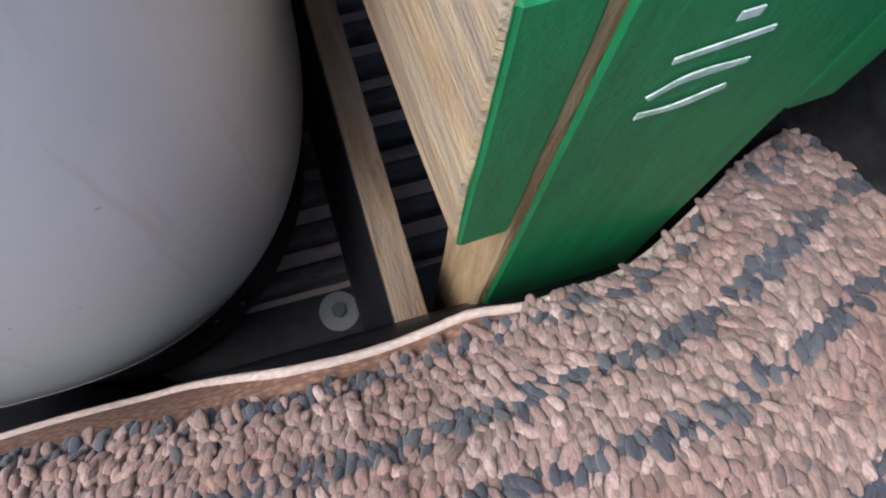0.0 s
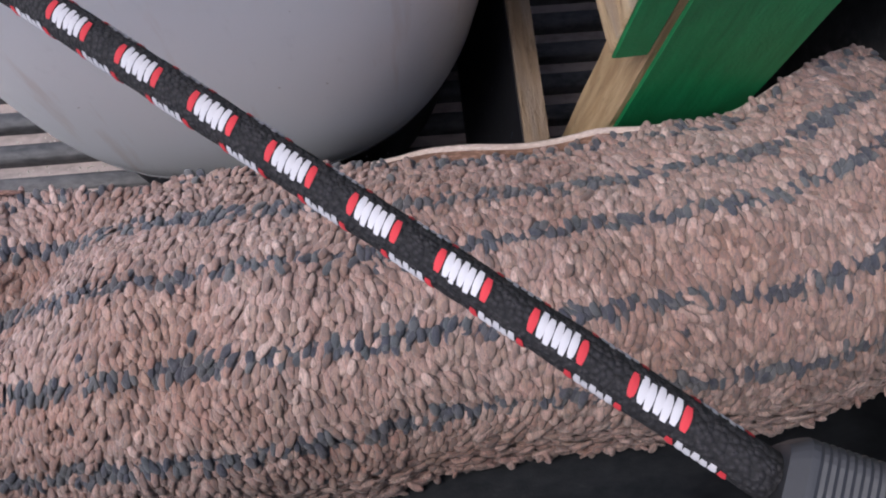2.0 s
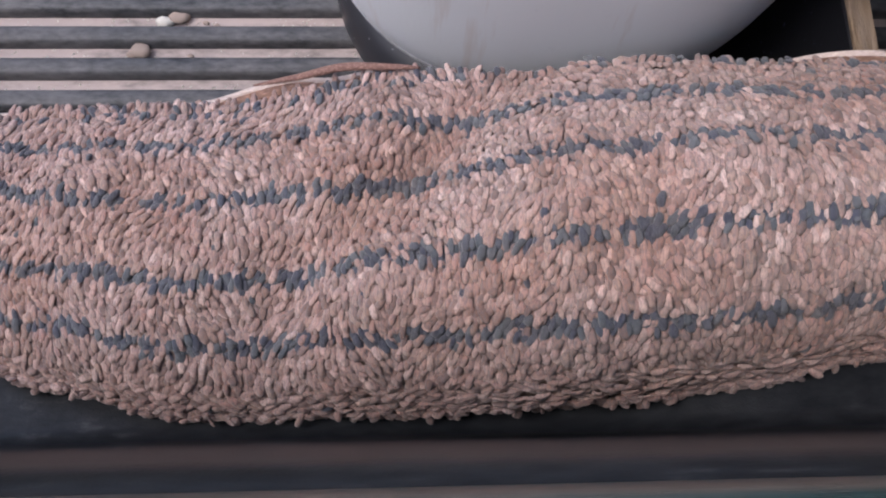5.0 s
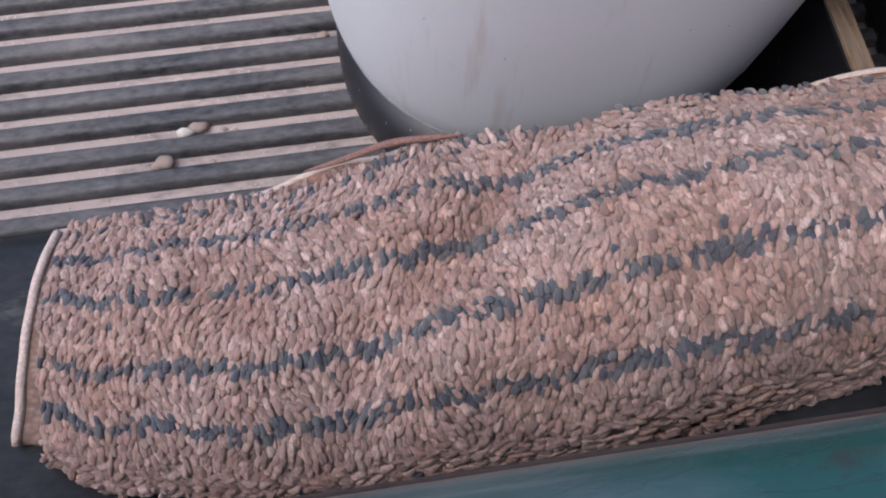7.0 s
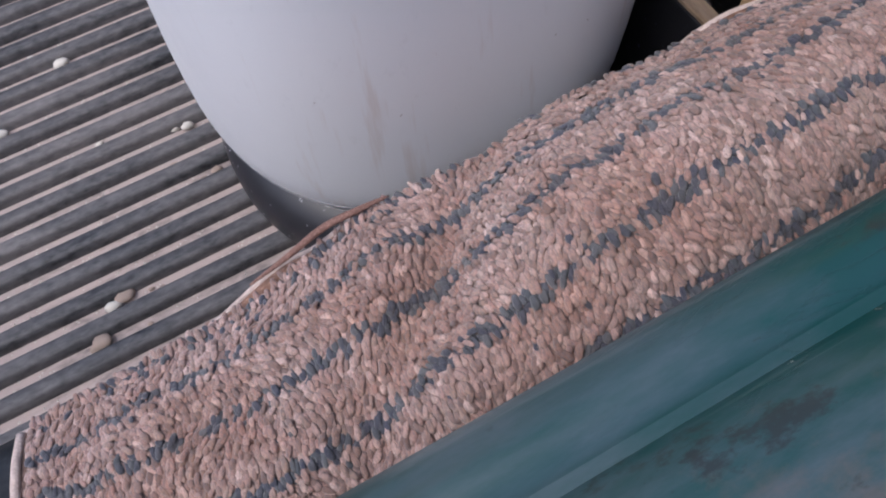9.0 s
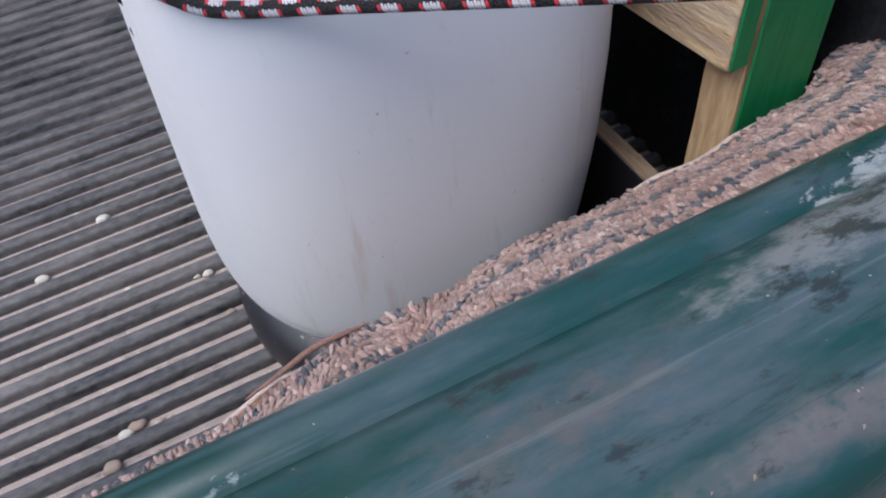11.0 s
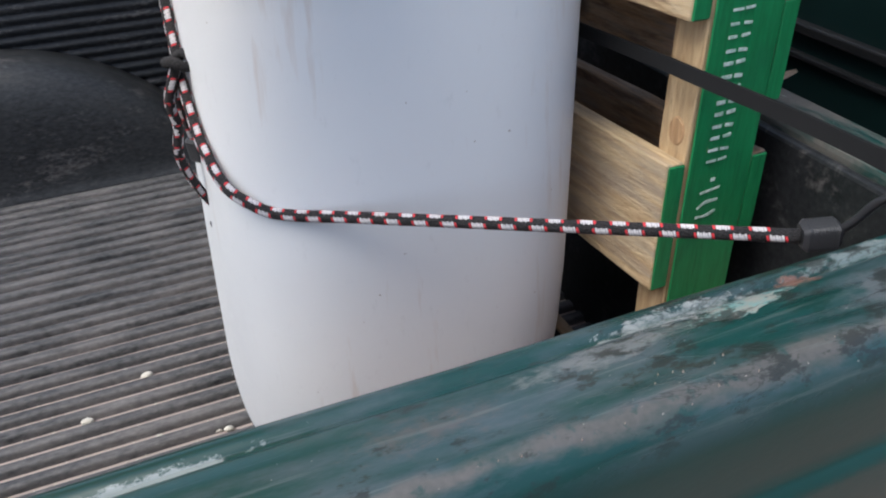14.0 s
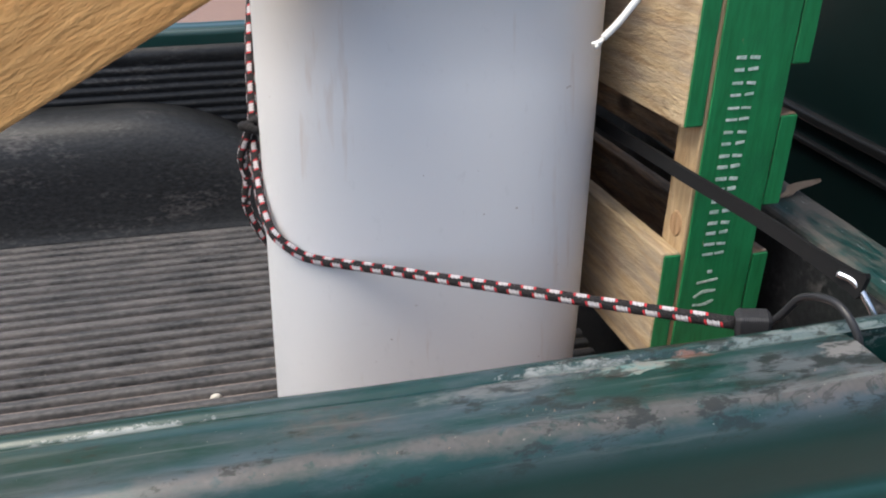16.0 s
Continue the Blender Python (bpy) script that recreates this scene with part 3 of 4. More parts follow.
def lathe(rings, close_bottom=True, close_top=True):
    verts, faces = [], []
    m = len(rings[0])
    for r in rings:
        verts += r
    for k in range(len(rings) - 1):
        for j in range(m):
            i = (j + 1) % m
            faces.append((k * m + j, k * m + i, (k + 1) * m + i, (k + 1) * m + j))
    if close_bottom:
        faces.append(tuple(reversed(range(m))))
    if close_top:
        faces.append(tuple(range((len(rings) - 1) * m, len(rings) * m)))
    return verts, faces


BIN_FOOT, BIN_ROUND, BIN_LEAN = 0.0566, 0.1146, (0.0327, 0.0202)


def bin_ring(z, inset=0.0):
    """Outline of the bin at a height: bowl-shaped at the foot, squarer and slightly narrower towards the rim."""
    q = max(0.0, 1 - (z - BIN_FOOT) / BIN_ROUND)
    inset += BIN_ROUND * (1 - math.sqrt(max(0.0, 1 - q * q)))
    n = 1.85 + 1.6 * min(1.0, max(0.0, (z - 0.05) / 0.234))
    return loop_ring(0.1749 - 0.0150 * z - inset, 0.2088 - 0.0529 * z - inset, n, z, BIN_LEAN)


rings = [bin_ring(BIN_FOOT + BIN_ROUND * (1 - math.cos(math.radians(a)))) for a in (8, 14, 20, 26, 32, 38)]
rings += [bin_ring(BIN_FOOT + BIN_ROUND * (1 - math.cos(math.radians(a)))) for a in (46, 52, 58, 66, 74, 82, 90)]
rings += [bin_ring(z) for z in (0.20, 0.25, 0.32, 0.4, 0.5, 0.6, 0.73)] + [bin_ring(0.733, -0.0035), bin_ring(0.745, -0.0035), bin_ring(0.748, -0.0005)]
rings += [bin_ring(0.746, 0.004), bin_ring(0.60, 0.006), bin_ring(0.3, 0.006), bin_ring(0.18, 0.006)]
v, f = lathe(rings)
mesh_object("body", v, f, BIN_WHITE, bin_thing, "pale grey plastic, stained and scuffed", smooth=True)
# grey band drawn for the moulded groove; its darkness is put into the colour
v, f = lathe([bin_ring(0.1425, 0.0004), bin_ring(0.1428, -0.0006), bin_ring(0.1452, -0.0006), bin_ring(0.1455, 0.0004)], False, False)
mesh_object("seam", v, f, SEAM_GREY, bin_thing, "thin grey seam round the foot", smooth=True)
rows = [(-0.0004, 0.1600), (0.0015, 0.1635), (0.008, 0.1650), (0.026, 0.1645), (0.040, 0.1615), (0.050, 0.1550), (0.058, 0.144), (0.066, 0.128), (0.067, 0.09)]
v, f = lathe([loop_ring(a, a + 0.013, 2.1, z) for z, a in rows])
mesh_object("base", v, f, BASE_BLACK, bin_thing, "black base with scratched edge", smooth=True)

# ---- the pallet, standing on edge ----
E1 = Vector((0.9986, 0.0530, -0.022)).normalized()
E3 = Vector((0.022, 0.0361, 1.0)).normalized()
E2 = E3.cross(E1)
PALLET = Matrix.Translation((0.0115, 0, 0)) @ Matrix((E1, E2, E3)).transposed().to_4x4()
pallet = root("wooden_pallet", "wooden pallet on end, side painted green with white stencil", "pallet")
pallet.matrix_world = PALLET
DEPTH = 0.80


def board(name, u0, u1, w0, w1, v0, v1, mat, label="", rough=0.0007, cells=None):
    """Sawn board: u across the side, w into the bed, v up; the faces are slightly uneven and the edges torn."""
    sx, sy, sz = u1 - u0, w1 - w0, v1 - v0
    bm = box_bm(u0, u1, w0, w1, v0, v1, 0.0)
    cuts = [(0, sx), (1, sy), (2, sz)]
    for axis, size in cuts:
        n = max(1, min(24, int(size / 0.02)))
        for k in range(1, n):
            co = [0, 0, 0]
            co[axis] = (u0, w0, v0)[axis] + size * k / n
            no = [0, 0, 0]
            no[axis] = 1
            bmesh.ops.bisect_plane(bm, geom=bm.verts[:] + bm.edges[:] + bm.faces[:], plane_co=co, plane_no=no)
    for vert in bm.verts:
        vert.co += rough * Vector(noise.noise_vector(vert.co * 60 + Vector((u0 * 99, v0 * 77, 3))))
    sharp = [e for e in bm.edges if e.calc_face_angle(0) > 0.9]
    bmesh.ops.bevel(bm, geom=sharp, offset=0.0012, segments=1, affect="EDGES")
    return part(name, bm, mat, pallet, label)


T_DECK, SIDE = 0.019, 0.0765
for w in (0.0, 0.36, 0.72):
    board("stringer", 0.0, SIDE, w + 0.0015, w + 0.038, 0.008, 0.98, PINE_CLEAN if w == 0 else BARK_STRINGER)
# painted outer face of the near stringer
board("painted_side", 0.003, SIDE - 0.0005, -0.0015, 0.0008, 0.010, 0.98, GREEN, "green painted stringer side", 0.0003)
LEFT = [(0.317, 0.4455), (0.567, 0.705), (0.80, 0.94)]
RIGHT = [(0.352, 0.437), (0.4855, 0.5735), (0.6170, 0.755), (0.82, 0.95)]
for v0, v1 in LEFT:
    board("deck_board", -T_DECK, -0.0004, 0.0022, DEPTH, v0, v1, PINE, "rough sawn deck board", 0.0011)
    board("painted_end", -T_DECK + 0.0004, -0.0008, -0.0006, 0.0014, v0 + 0.001, v1 - 0.001, GREEN, "green painted board end", 0.0006)
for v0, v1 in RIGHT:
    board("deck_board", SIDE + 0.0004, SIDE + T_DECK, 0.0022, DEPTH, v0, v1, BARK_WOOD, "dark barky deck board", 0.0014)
    board("painted_end", SIDE + 0.0010, SIDE + T_DECK - 0.0006, -0.0006, 0.0014, v0 + 0.001, v1 - 0.001, GREEN, "green painted board end", 0.0006)
# round knot in the bare edge of the near stringer
bm = bmesh.new()
bmesh.ops.create_cone(bm, cap_ends=True, segments=20, radius1=0.0105, radius2=0.0095, depth=0.0016)
bmesh.ops.transform(bm, matrix=Matrix.Translation((-0.0006, 0.0175, 0.4685)) @ Matrix.Rotation(radians(-90), 4, "Y") @ Matrix.Diagonal((1.25, 0.9, 1, 1)), verts=bm.verts[:])
part("knot", bm, KNOT_WOOD, pallet, "brown ringed knot")


def stroke(points, width=0.0028):
    """A sprayed stencil stroke lying on the green side."""
    pts = smooth_path([(u, -0.0022, v) for u, v in points], 5) if len(points) > 2 else [Vector((u, -0.0022, v)) for u, v in points]
    bm = bmesh.new()
    rows = []
    for k, q in enumerate(pts):
        d = (pts[min(k + 1, len(pts) - 1)] - pts[max(k - 1, 0)]).normalized()
        s = Vector((-d.z, 0, d.x)) * width * (0.5 + 0.12 * math.sin(7 * k + 40 * q.z))
        rows.append((bm.verts.new(q + s), bm.verts.new(q - s)))
    for (a, b), (c, d) in zip(rows, rows[1:]):
        bm.faces.new((a, b, d, c))
    ext = bmesh.ops.extrude_face_region(bm, geom=bm.faces[:])
    bmesh.ops.translate(bm, verts=[g for g in ext["geom"] if isinstance(g, bmesh.types.BMVert)], vec=(0, -0.0004, 0))
    return part("stencil_mark", bm, STENCIL, pallet, "white stencilled mark")


# nine faded stencilled marks as plain broken bars, running down the side
U0, U1 = 0.0195, 0.0425
for k in range(9):
    v = 0.6213 - 0.0217 * k
    for side in (-1, 1):
        stroke([(U0 + 0.0005, v + 0.0052 * side), (U0 + 0.0095 + 0.001 * (k % 3), v + 0.0052 * side)])
        stroke([(U1 - 0.0095 + 0.001 * (k % 2), v + 0.0052 * side), (U1, v + 0.0044 * side)])
stroke([(0.029, 0.4235), (0.034, 0.4235)], 0.004)
stroke([(0.0195, 0.4120), (0.0415, 0.4145)])
stroke([(0.0190, 0.3965), (0.027, 0.4015), (0.0415, 0.4020)])
stroke([(0.0190, 0.3880), (0.030, 0.3875), (0.0410, 0.3910)])


# ---- black board on edge between bin and pallet ----
edge_board = root("board_on_edge", "black flecked board standing on edge on the floor", "board")
bm = box_bm(-0.0085, 0.0085, 0, 0.62, 0.0, 0.183, 0.0015)
part("board_side", bm, BOARD_BLACK, edge_board, "black flecked face")
part("board_edge", box_bm(-0.008, 0.008, 0.0005, 0.62, 0.1834, 0.187, 0.0008), EDGE_WOOD, edge_board, "bare brown top edge")
edge_board.matrix_world = pose(-0.028, 0.010, 0.0012, 0, 5.0, 0.5)

# ---- the rug ----
rug = root("bath_rug", "pinkish tufted cotton rug with slate blue stripes, lumpy", "rug")


def knots(x, table):
    for (a, p), (b, q) in zip(table, table[1:]):
        if x <= b:
            t = min(1.0, max(0.0, (x - a) / (b - a)))
            t = t * t * (3 - 2 * t)
            return p + (q - p) * t
    return table[-1][1]


FAR_EDGE = [(-0.545, 0.000), (-0.42, -0.005), (-0.31, 0.003), (-0.2, 0.000), (-0.05, -0.010), (0.05, -0.002), (0.157, 0.036)]
FAR_Z = [(-0.545, 0.196), (-0.42, 0.218), (-0.36, 0.231), (-0.31, 0.246), (-0.25, 0.256), (-0.2, 0.261), (-0.05, 0.276), (0.05, 0.285), (0.157, 0.282)]
NEAR_EDGE = [(-0.562, -0.132), (-0.5, -0.163), (-0.42, -0.181), (-0.3, -0.181), (-0.19, -0.177), (-0.13, -0.171), (-0.09, -0.161), (-0.04, -0.158), (0.07, -0.157), (0.157, -0.138)]
NEAR_Z = [(-0.562, 0.200), (-0.42, 0.200), (-0.3, 0.212), (-0.19, 0.232), (-0.09, 0.250), (0.157, 0.250)]
CREST = [(-0.57, 0.212), (-0.45, 0.230), (-0.38, 0.236), (-0.31, 0.266), (-0.215, 0.303), (-0.15, 0.316), (0.0, 0.314), (0.1, 0.322), (0.157, 0.312)]


def rug_point(x, v):
    """Surface of the lumpy rug; v runs from the far edge (0) over the crest to the near edge (1)."""
    yf, yn = knots(x, FAR_EDGE), knots(x, NEAR_EDGE)
    yf -= 0.008
    y = yf + (yn - yf) * v
    crest, far_z, near_z = knots(x, CREST) - 0.004, knots(x, FAR_Z) - 0.008, knots(x, NEAR_Z) - 0.004
    if v < 0.5:
        t = v / 0.5
        z = far_z + (crest - far_z) * math.sin(t * math.pi / 2) ** 0.9
    else:
        t = (v - 0.5) / 0.5
        z = near_z + (crest - near_z) * max(0.0, 1 - t ** 2.4) ** 0.7
    # fold running across the rug
    px, py = -0.28, -0.05
    dx, dy = -0.76, -0.65
    off = (x - px) * -dy + (y - py) * dx
    run = (x - px) * dx + (y - py) * dy
    fade = math.exp(-((run - 0.03) / 0.09) ** 2)
    z -= 0.020 * fade * math.exp(-(off / 0.020) ** 2)
    z += 0.004 * math.sin(23 * x + 1.3) * math.sin(3.1 * v + 7 * x) + 0.0055 * noise.noise(Vector((x * 20, y * 22, 0.3))) + 0.0018 * noise.noise(Vector((x * 48, y * 60, 2.3)))
    return Vector((x, y, z))


XL, XR = -0.545, 0.157


def left_x(v):
    return XL - 0.018 * v


def floor_under(x):
    """Top of the moulded shelf that the rug lies on."""
    s = min(1.0, max(0.0, (x + 0.24) / 0.14))
    return 0.1925 + 0.05 * s * s * (3 - 2 * s)


# cloth body under the tufts
NU, NV = 120, 40
verts, faces = [], []
for i in range(NU + 1):
    for j in range(NV + 1):
        v = j / NV
        x = left_x(v) + (XR - left_x(v)) * i / NU
        q = rug_point(x, v)
        verts.append(q)
top_n = len(verts)
for i in range(NU + 1):
    for j in range(NV + 1):
        q = verts[i * (NV + 1) + j]
        verts.append(Vector((q.x, q.y, min(q.z - 0.006, floor_under(q.x)))))
W = NV + 1
for i in range(NU):
    for j in range(NV):
        a = i * W + j
        faces.append((a, a + W, a + W + 1, a + 1))
        faces.append((top_n + a, top_n + a + 1, top_n + a + W + 1, top_n + a + W))
for i in range(NU):
    for j in (0, NV):
        a = i * W + j
        faces.append((a, a + W, top_n + a + W, top_n + a))
for j in range(NV):
    for i in (0, NU):
        a = i * W + j
        faces.append((a, a + 1, top_n + a + 1, top_n + a))
mesh_object("cloth", verts, faces, CLOTH, rug, "folded pinkish backing cloth", smooth=True)

# tufts
STRIPES = (0.02, 0.17, 0.355, 0.605, 0.815)


def is_blue(x, v, r):
    for k, s in enumerate(STRIPES):
        c = s + 0.012 * math.sin(9 * x + 2.1 * k)
        d = abs(v - c)
        wide = 0.025 if k else 0.015
        if d < wide * (0.7 + 0.6 * r):
            return r < (0.76 if k else 0.5)
    return r < 0.004


def tuft_mesh(points):
    """Matted yarn tufts, flattened and overlapping, as one mesh."""
    rows, sides = 6, 6
    shape = ((0.0, 0.55), (0.16, 0.9), (0.4, 1.08), (0.66, 1.14), (0.88, 0.92), (1.0, 0.5))
    verts, faces = [], []
    for base, way, up, across, length, radius, curl in points:
        o = len(verts)
        flat = 0.62 + 0.25 * math.sin(7919 * base.x + 5051 * base.y)
        bend = 0.35 * radius * math.sin(3571 * base.x + 9173 * base.y)
        for t, w in shape:
            c = base + way * (length * t) + across * (bend * math.sin(math.pi * t)) + up * (radius * 0.8 + curl * math.sin(math.pi * t * 0.9) - 0.9 * curl * t)
            for s in range(sides):
                a = math.tau * s / sides
                verts.append(c + radius * w * (1.12 * math.cos(a) * across + flat * math.sin(a) * up))
        for k in range(rows - 1):
            for s in range(sides):
                i = (s + 1) % sides
                faces.append((o + k * sides + s, o + k * sides + i, o + (k + 1) * sides + i, o + (k + 1) * sides + s))
        faces.append(tuple(o + (rows - 1) * sides + s for s in range(sides)))
        faces.append(tuple(o + s for s in reversed(range(sides))))
    return verts, faces


rng = random.Random(7)
pink, blue = [], []
STEP_U, STEP_V = 0.0025, 0.0128
nu = int((XR - XL) / STEP_U)
nv = int(1 / STEP_V)
for i in range(nu + 3):
    for j in range(nv + 2):
        v = (j + 0.5 * (i % 2) + rng.uniform(-0.3, 0.3)) * STEP_V
        x = XL + (i + rng.uniform(-0.35, 0.35)) * STEP_U
        if not (-0.002 <= v <= 1.0) or x < left_x(v) + 0.007 or x > XR:
            continue
        v = max(0.0, v)
        q = rug_point(x, v)
        du = (rug_point(x + 0.003, v) - rug_point(x - 0.003, v)).normalized()
        dv = (rug_point(x, min(1.0, v + 0.01)) - rug_point(x, max(0.0, v - 0.01))).normalized()
        up = du.cross(dv)
        if up.z < 0:
            up = -up
        flow = noise.noise(Vector((x * 26, v * 6, 4.0))) * 1.1 + rng.gauss(0, 0.27)
        way = (dv * math.cos(flow) + du * math.sin(flow)).normalized()
        if v < 0.03 and rng.random() < 0.6:
            way = (-way * 0.9 + up * 0.35).normalized()
        lift = rng.uniform(0.0, 0.26) if rng.random() < 0.92 else rng.uniform(0.26, 0.55)
        if v > 0.93:
            lift, way = 0.0, (way * 0.5 + du * rng.choice((-1, 1))).normalized()
        way = (way + up * lift).normalized()
        across = way.cross(up).normalized()
        nrm = across.cross(way).normalized()
        r = rng.uniform(0.0012, 0.0019)
        item = (q - way * 0.002 + up * rng.uniform(-0.0012, 0.0016), way, nrm, across, rng.uniform(0.0062, 0.0096), r, rng.uniform(0.0002, 0.0014))
        (blue if is_blue(x, v, rng.random()) else pink).append(item)
# tufts round the right-hand end and the near edge
for k in range(620):
    v = rng.uniform(0.0, 1.0)
    q = rug_point(XR, v)
    drop = rng.uniform(0.0, 1.0)
    z = q.z + (0.246 - q.z) * drop
    c = Vector((XR + 0.010 * math.sin(math.pi * min(1.0, drop + 0.2)), q.y, z))
    way = Vector((0.6, rng.uniform(-0.7, 0.3), rng.uniform(-0.8, 0.5))).normalized()
    up = Vector((0.8, 0, 0.5))
    across = way.cross(up).normalized()
    nrm = across.cross(way).normalized()
    item = (c - way * 0.004, way, nrm, across, rng.uniform(0.007, 0.011), rng.uniform(0.0014, 0.0022), 0.001)
    (blue if is_blue(XR, v, rng.random()) else pink).append(item)
for k in range(1500):
    x = rng.uniform(XL, XR)
    q = rug_point(x, 1.0)
    c = Vector((x, q.y - 0.001, rng.uniform(floor_under(x) + 0.003, max(floor_under(x) + 0.004, q.z + 0.001))))
    way = Vector((rng.uniform(-0.9, 0.9), rng.uniform(-0.25, 0.1), rng.uniform(-0.7, 0.2))).normalized()
    up = Vector((0, -0.8, 0.6))
    across = way.cross(up).normalized()
    nrm = across.cross(way).normalized()
    pink.append((c, way, nrm, across, rng.uniform(0.006, 0.009), rng.uniform(0.0013, 0.0019), 0.001))
for name, items, mat, label in (("pile", pink, PILE_PINK, "pinkish beige tufts"), ("stripe_pile", blue, PILE_BLUE, "slate blue stripe tufts")):
    v, f = tuft_mesh(items)
    ob = mesh_object(name, v, f, mat, rug, label, smooth=True)
    ob["kind"] = "stuff"

# hem behind the far edge and pale binding round the rug
HEM_OUT = [(-0.545, 0.001), (-0.44, 0.001), (-0.385, 0.014), (-0.33, 0.006), (-0.29, 0.003), (-0.2, 0.008), (-0.1, 0.013), (0.0, 0.010), (0.03, 0.003), (0.157, 0.004)]
HEM_HANG = [(-0.32, 0.55), (-0.26, 2.3), (-0.12, 2.3), (-0.06, 0.55)]
verts, faces = [], []
hem_line = []
for i in range(161):
    x = XL + (XR - XL) * i / 160
    q = rug_point(x, 0.0)
    o = knots(x, HEM_OUT)
    hang = knots(x, HEM_HANG)
    o *= 1 + 0.3 * (hang - 0.55)
    mid = Vector((x, q.y + 0.5 * o, q.z + 0.0005 - 0.5 * hang * o))
    out = Vector((x, q.y + o, q.z - 0.0005 - hang * o + 0.0006 * math.sin(60 * x)))
    verts += [q + Vector((0, -0.006, 0.001)), mid, out, out - Vector((0, 0, 0.003)), q + Vector((0, -0.006, -0.003))]
    hem_line.append(out)
for i in range(160):
    for j in range(5):
        a, b = i * 5 + j, i * 5 + (j + 1) % 5
        faces.append((a, b, b + 5, a + 5))
mesh_object("hem", verts, faces, HEM, rug, "brown woven hem", smooth=True)
v, f = tube(hem_line, 0.0021, 8)
mesh_object("binding", v, f, BINDING, rug, "pale cotton binding", smooth=True)
flap_line = smooth_path([(-0.392, -0.001, 0.2175), (-0.365, -0.001, 0.228), (-0.34, 0.0, 0.2375), (-0.315, -0.002, 0.2415), (-0.298, -0.002, 0.2405)], 6)
v, f = tube(flap_line, lambda t: 0.0006 + 0.0017 * math.sin(math.pi * t) ** 0.8, 10)
mesh_object("folded_hem", v, f, FOLD, rug, "reddish brown hem folded over", smooth=True)
left_line = [rug_point(left_x(k / 30), k / 30) + Vector((0.0, 0, 0.0005)) for k in range(31)]
v, f = tube(left_line, 0.0027, 8)
mesh_object("binding", v, f, BINDING, rug, "pale cotton binding", smooth=True)


# ---- bungee cords ----
CORD_R = 0.0047


def braid(parent, points, r=CORD_R, turns_per_m=0.0):
    """Stretch cord: black core tube with raised white and red pick marks set in two rows round it."""
    line = smooth_path(points, 10)
    # resample evenly
    acc = [0.0]
    for a, b in zip(line, line[1:]):
        acc.append(acc[-1] + (b - a).length)
    total = acc[-1]

    def at(s):
        s = min(max(s, 0.0), total)
        for k in range(len(acc) - 1):
            if s <= acc[k + 1]:
                t = (s - acc[k]) / max(1e-9, acc[k + 1] - acc[k])
                return line[k].lerp(line[k + 1], t)
        return line[-1]

    n = max(8, int(total / 0.004))
    pts = [at(total * k / n) for k in range(n + 1)]
    rings = frames_upright(pts)
    v, f = tube(pts, lambda t: r * (1 + 0.02 * math.sin(t * total / 0.0021)), 14)
    mesh_object("cord", v, f, BLACK_CORD, parent, "black braided sheath", smooth=True)
    marks = {"white": ([], []), "red": ([], [])}
    period = 0.0215

    def frame_at(s):
        k = min(len(rings) - 1, max(0, round(s / total * n)))
        return rings[k]

    def patch(kind, s0, s1, angle, wide, slant=0.001):
        verts, faces = marks[kind]
        base = len(verts)
        rows = 4
        for a in range(rows):
            for c in range(5):
                pinch = 1.12 - 0.4 * abs(c / 4 - 0.5) ** 2 * 4
                s = 0.5 * (s0 + s1) + (s1 - s0) * (a / (rows - 1) - 0.5) * pinch + slant * (c / 4 - 0.5)
                q, d, nn, b = frame_at(s)
                q = at(s)
                th = angle + wide * (c / 4 - 0.5)
                lift = r * (1.0 + 0.06 * math.sin(math.pi * (0.1 + 0.8 * c / 4)) * math.sin(math.pi * (0.15 + 0.7 * a / (rows - 1))))
                verts.append(q + lift * (math.cos(th) * nn + math.sin(th) * b))
        for a in range(rows - 1):
            for c in range(4):
                i = base + a * 5 + c
                faces.append((i, i + 1, i + 6, i + 5))

    s = 0.003
    row = 0
    while s < total - 0.012:
        for k in range(4):
            angle = math.tau * k / 4 + 0.08
            o = s + (period / 2 if k % 2 else 0)
            if o > total - 0.012:
                continue
            patch("red", o - 0.0018, o - 0.0002, angle, 1.0)
            for j in range(5):
                patch("white", o + 0.0002 + j * 0.0017, o + 0.0002 + j * 0.0017 + 0.0015, angle + (0.05 if j % 2 else -0.05), 1.1)
            patch("red", o + 0.0090, o + 0.0106, angle, 1.0)
        s += period
        row += 1
    for kind, mat in (("white", WHITE_CORD), ("red", RED_CORD)):
        v, f = marks[kind]
        mesh_object("fleck_pattern", v, f, mat, parent, kind + " woven flecks", smooth=True)


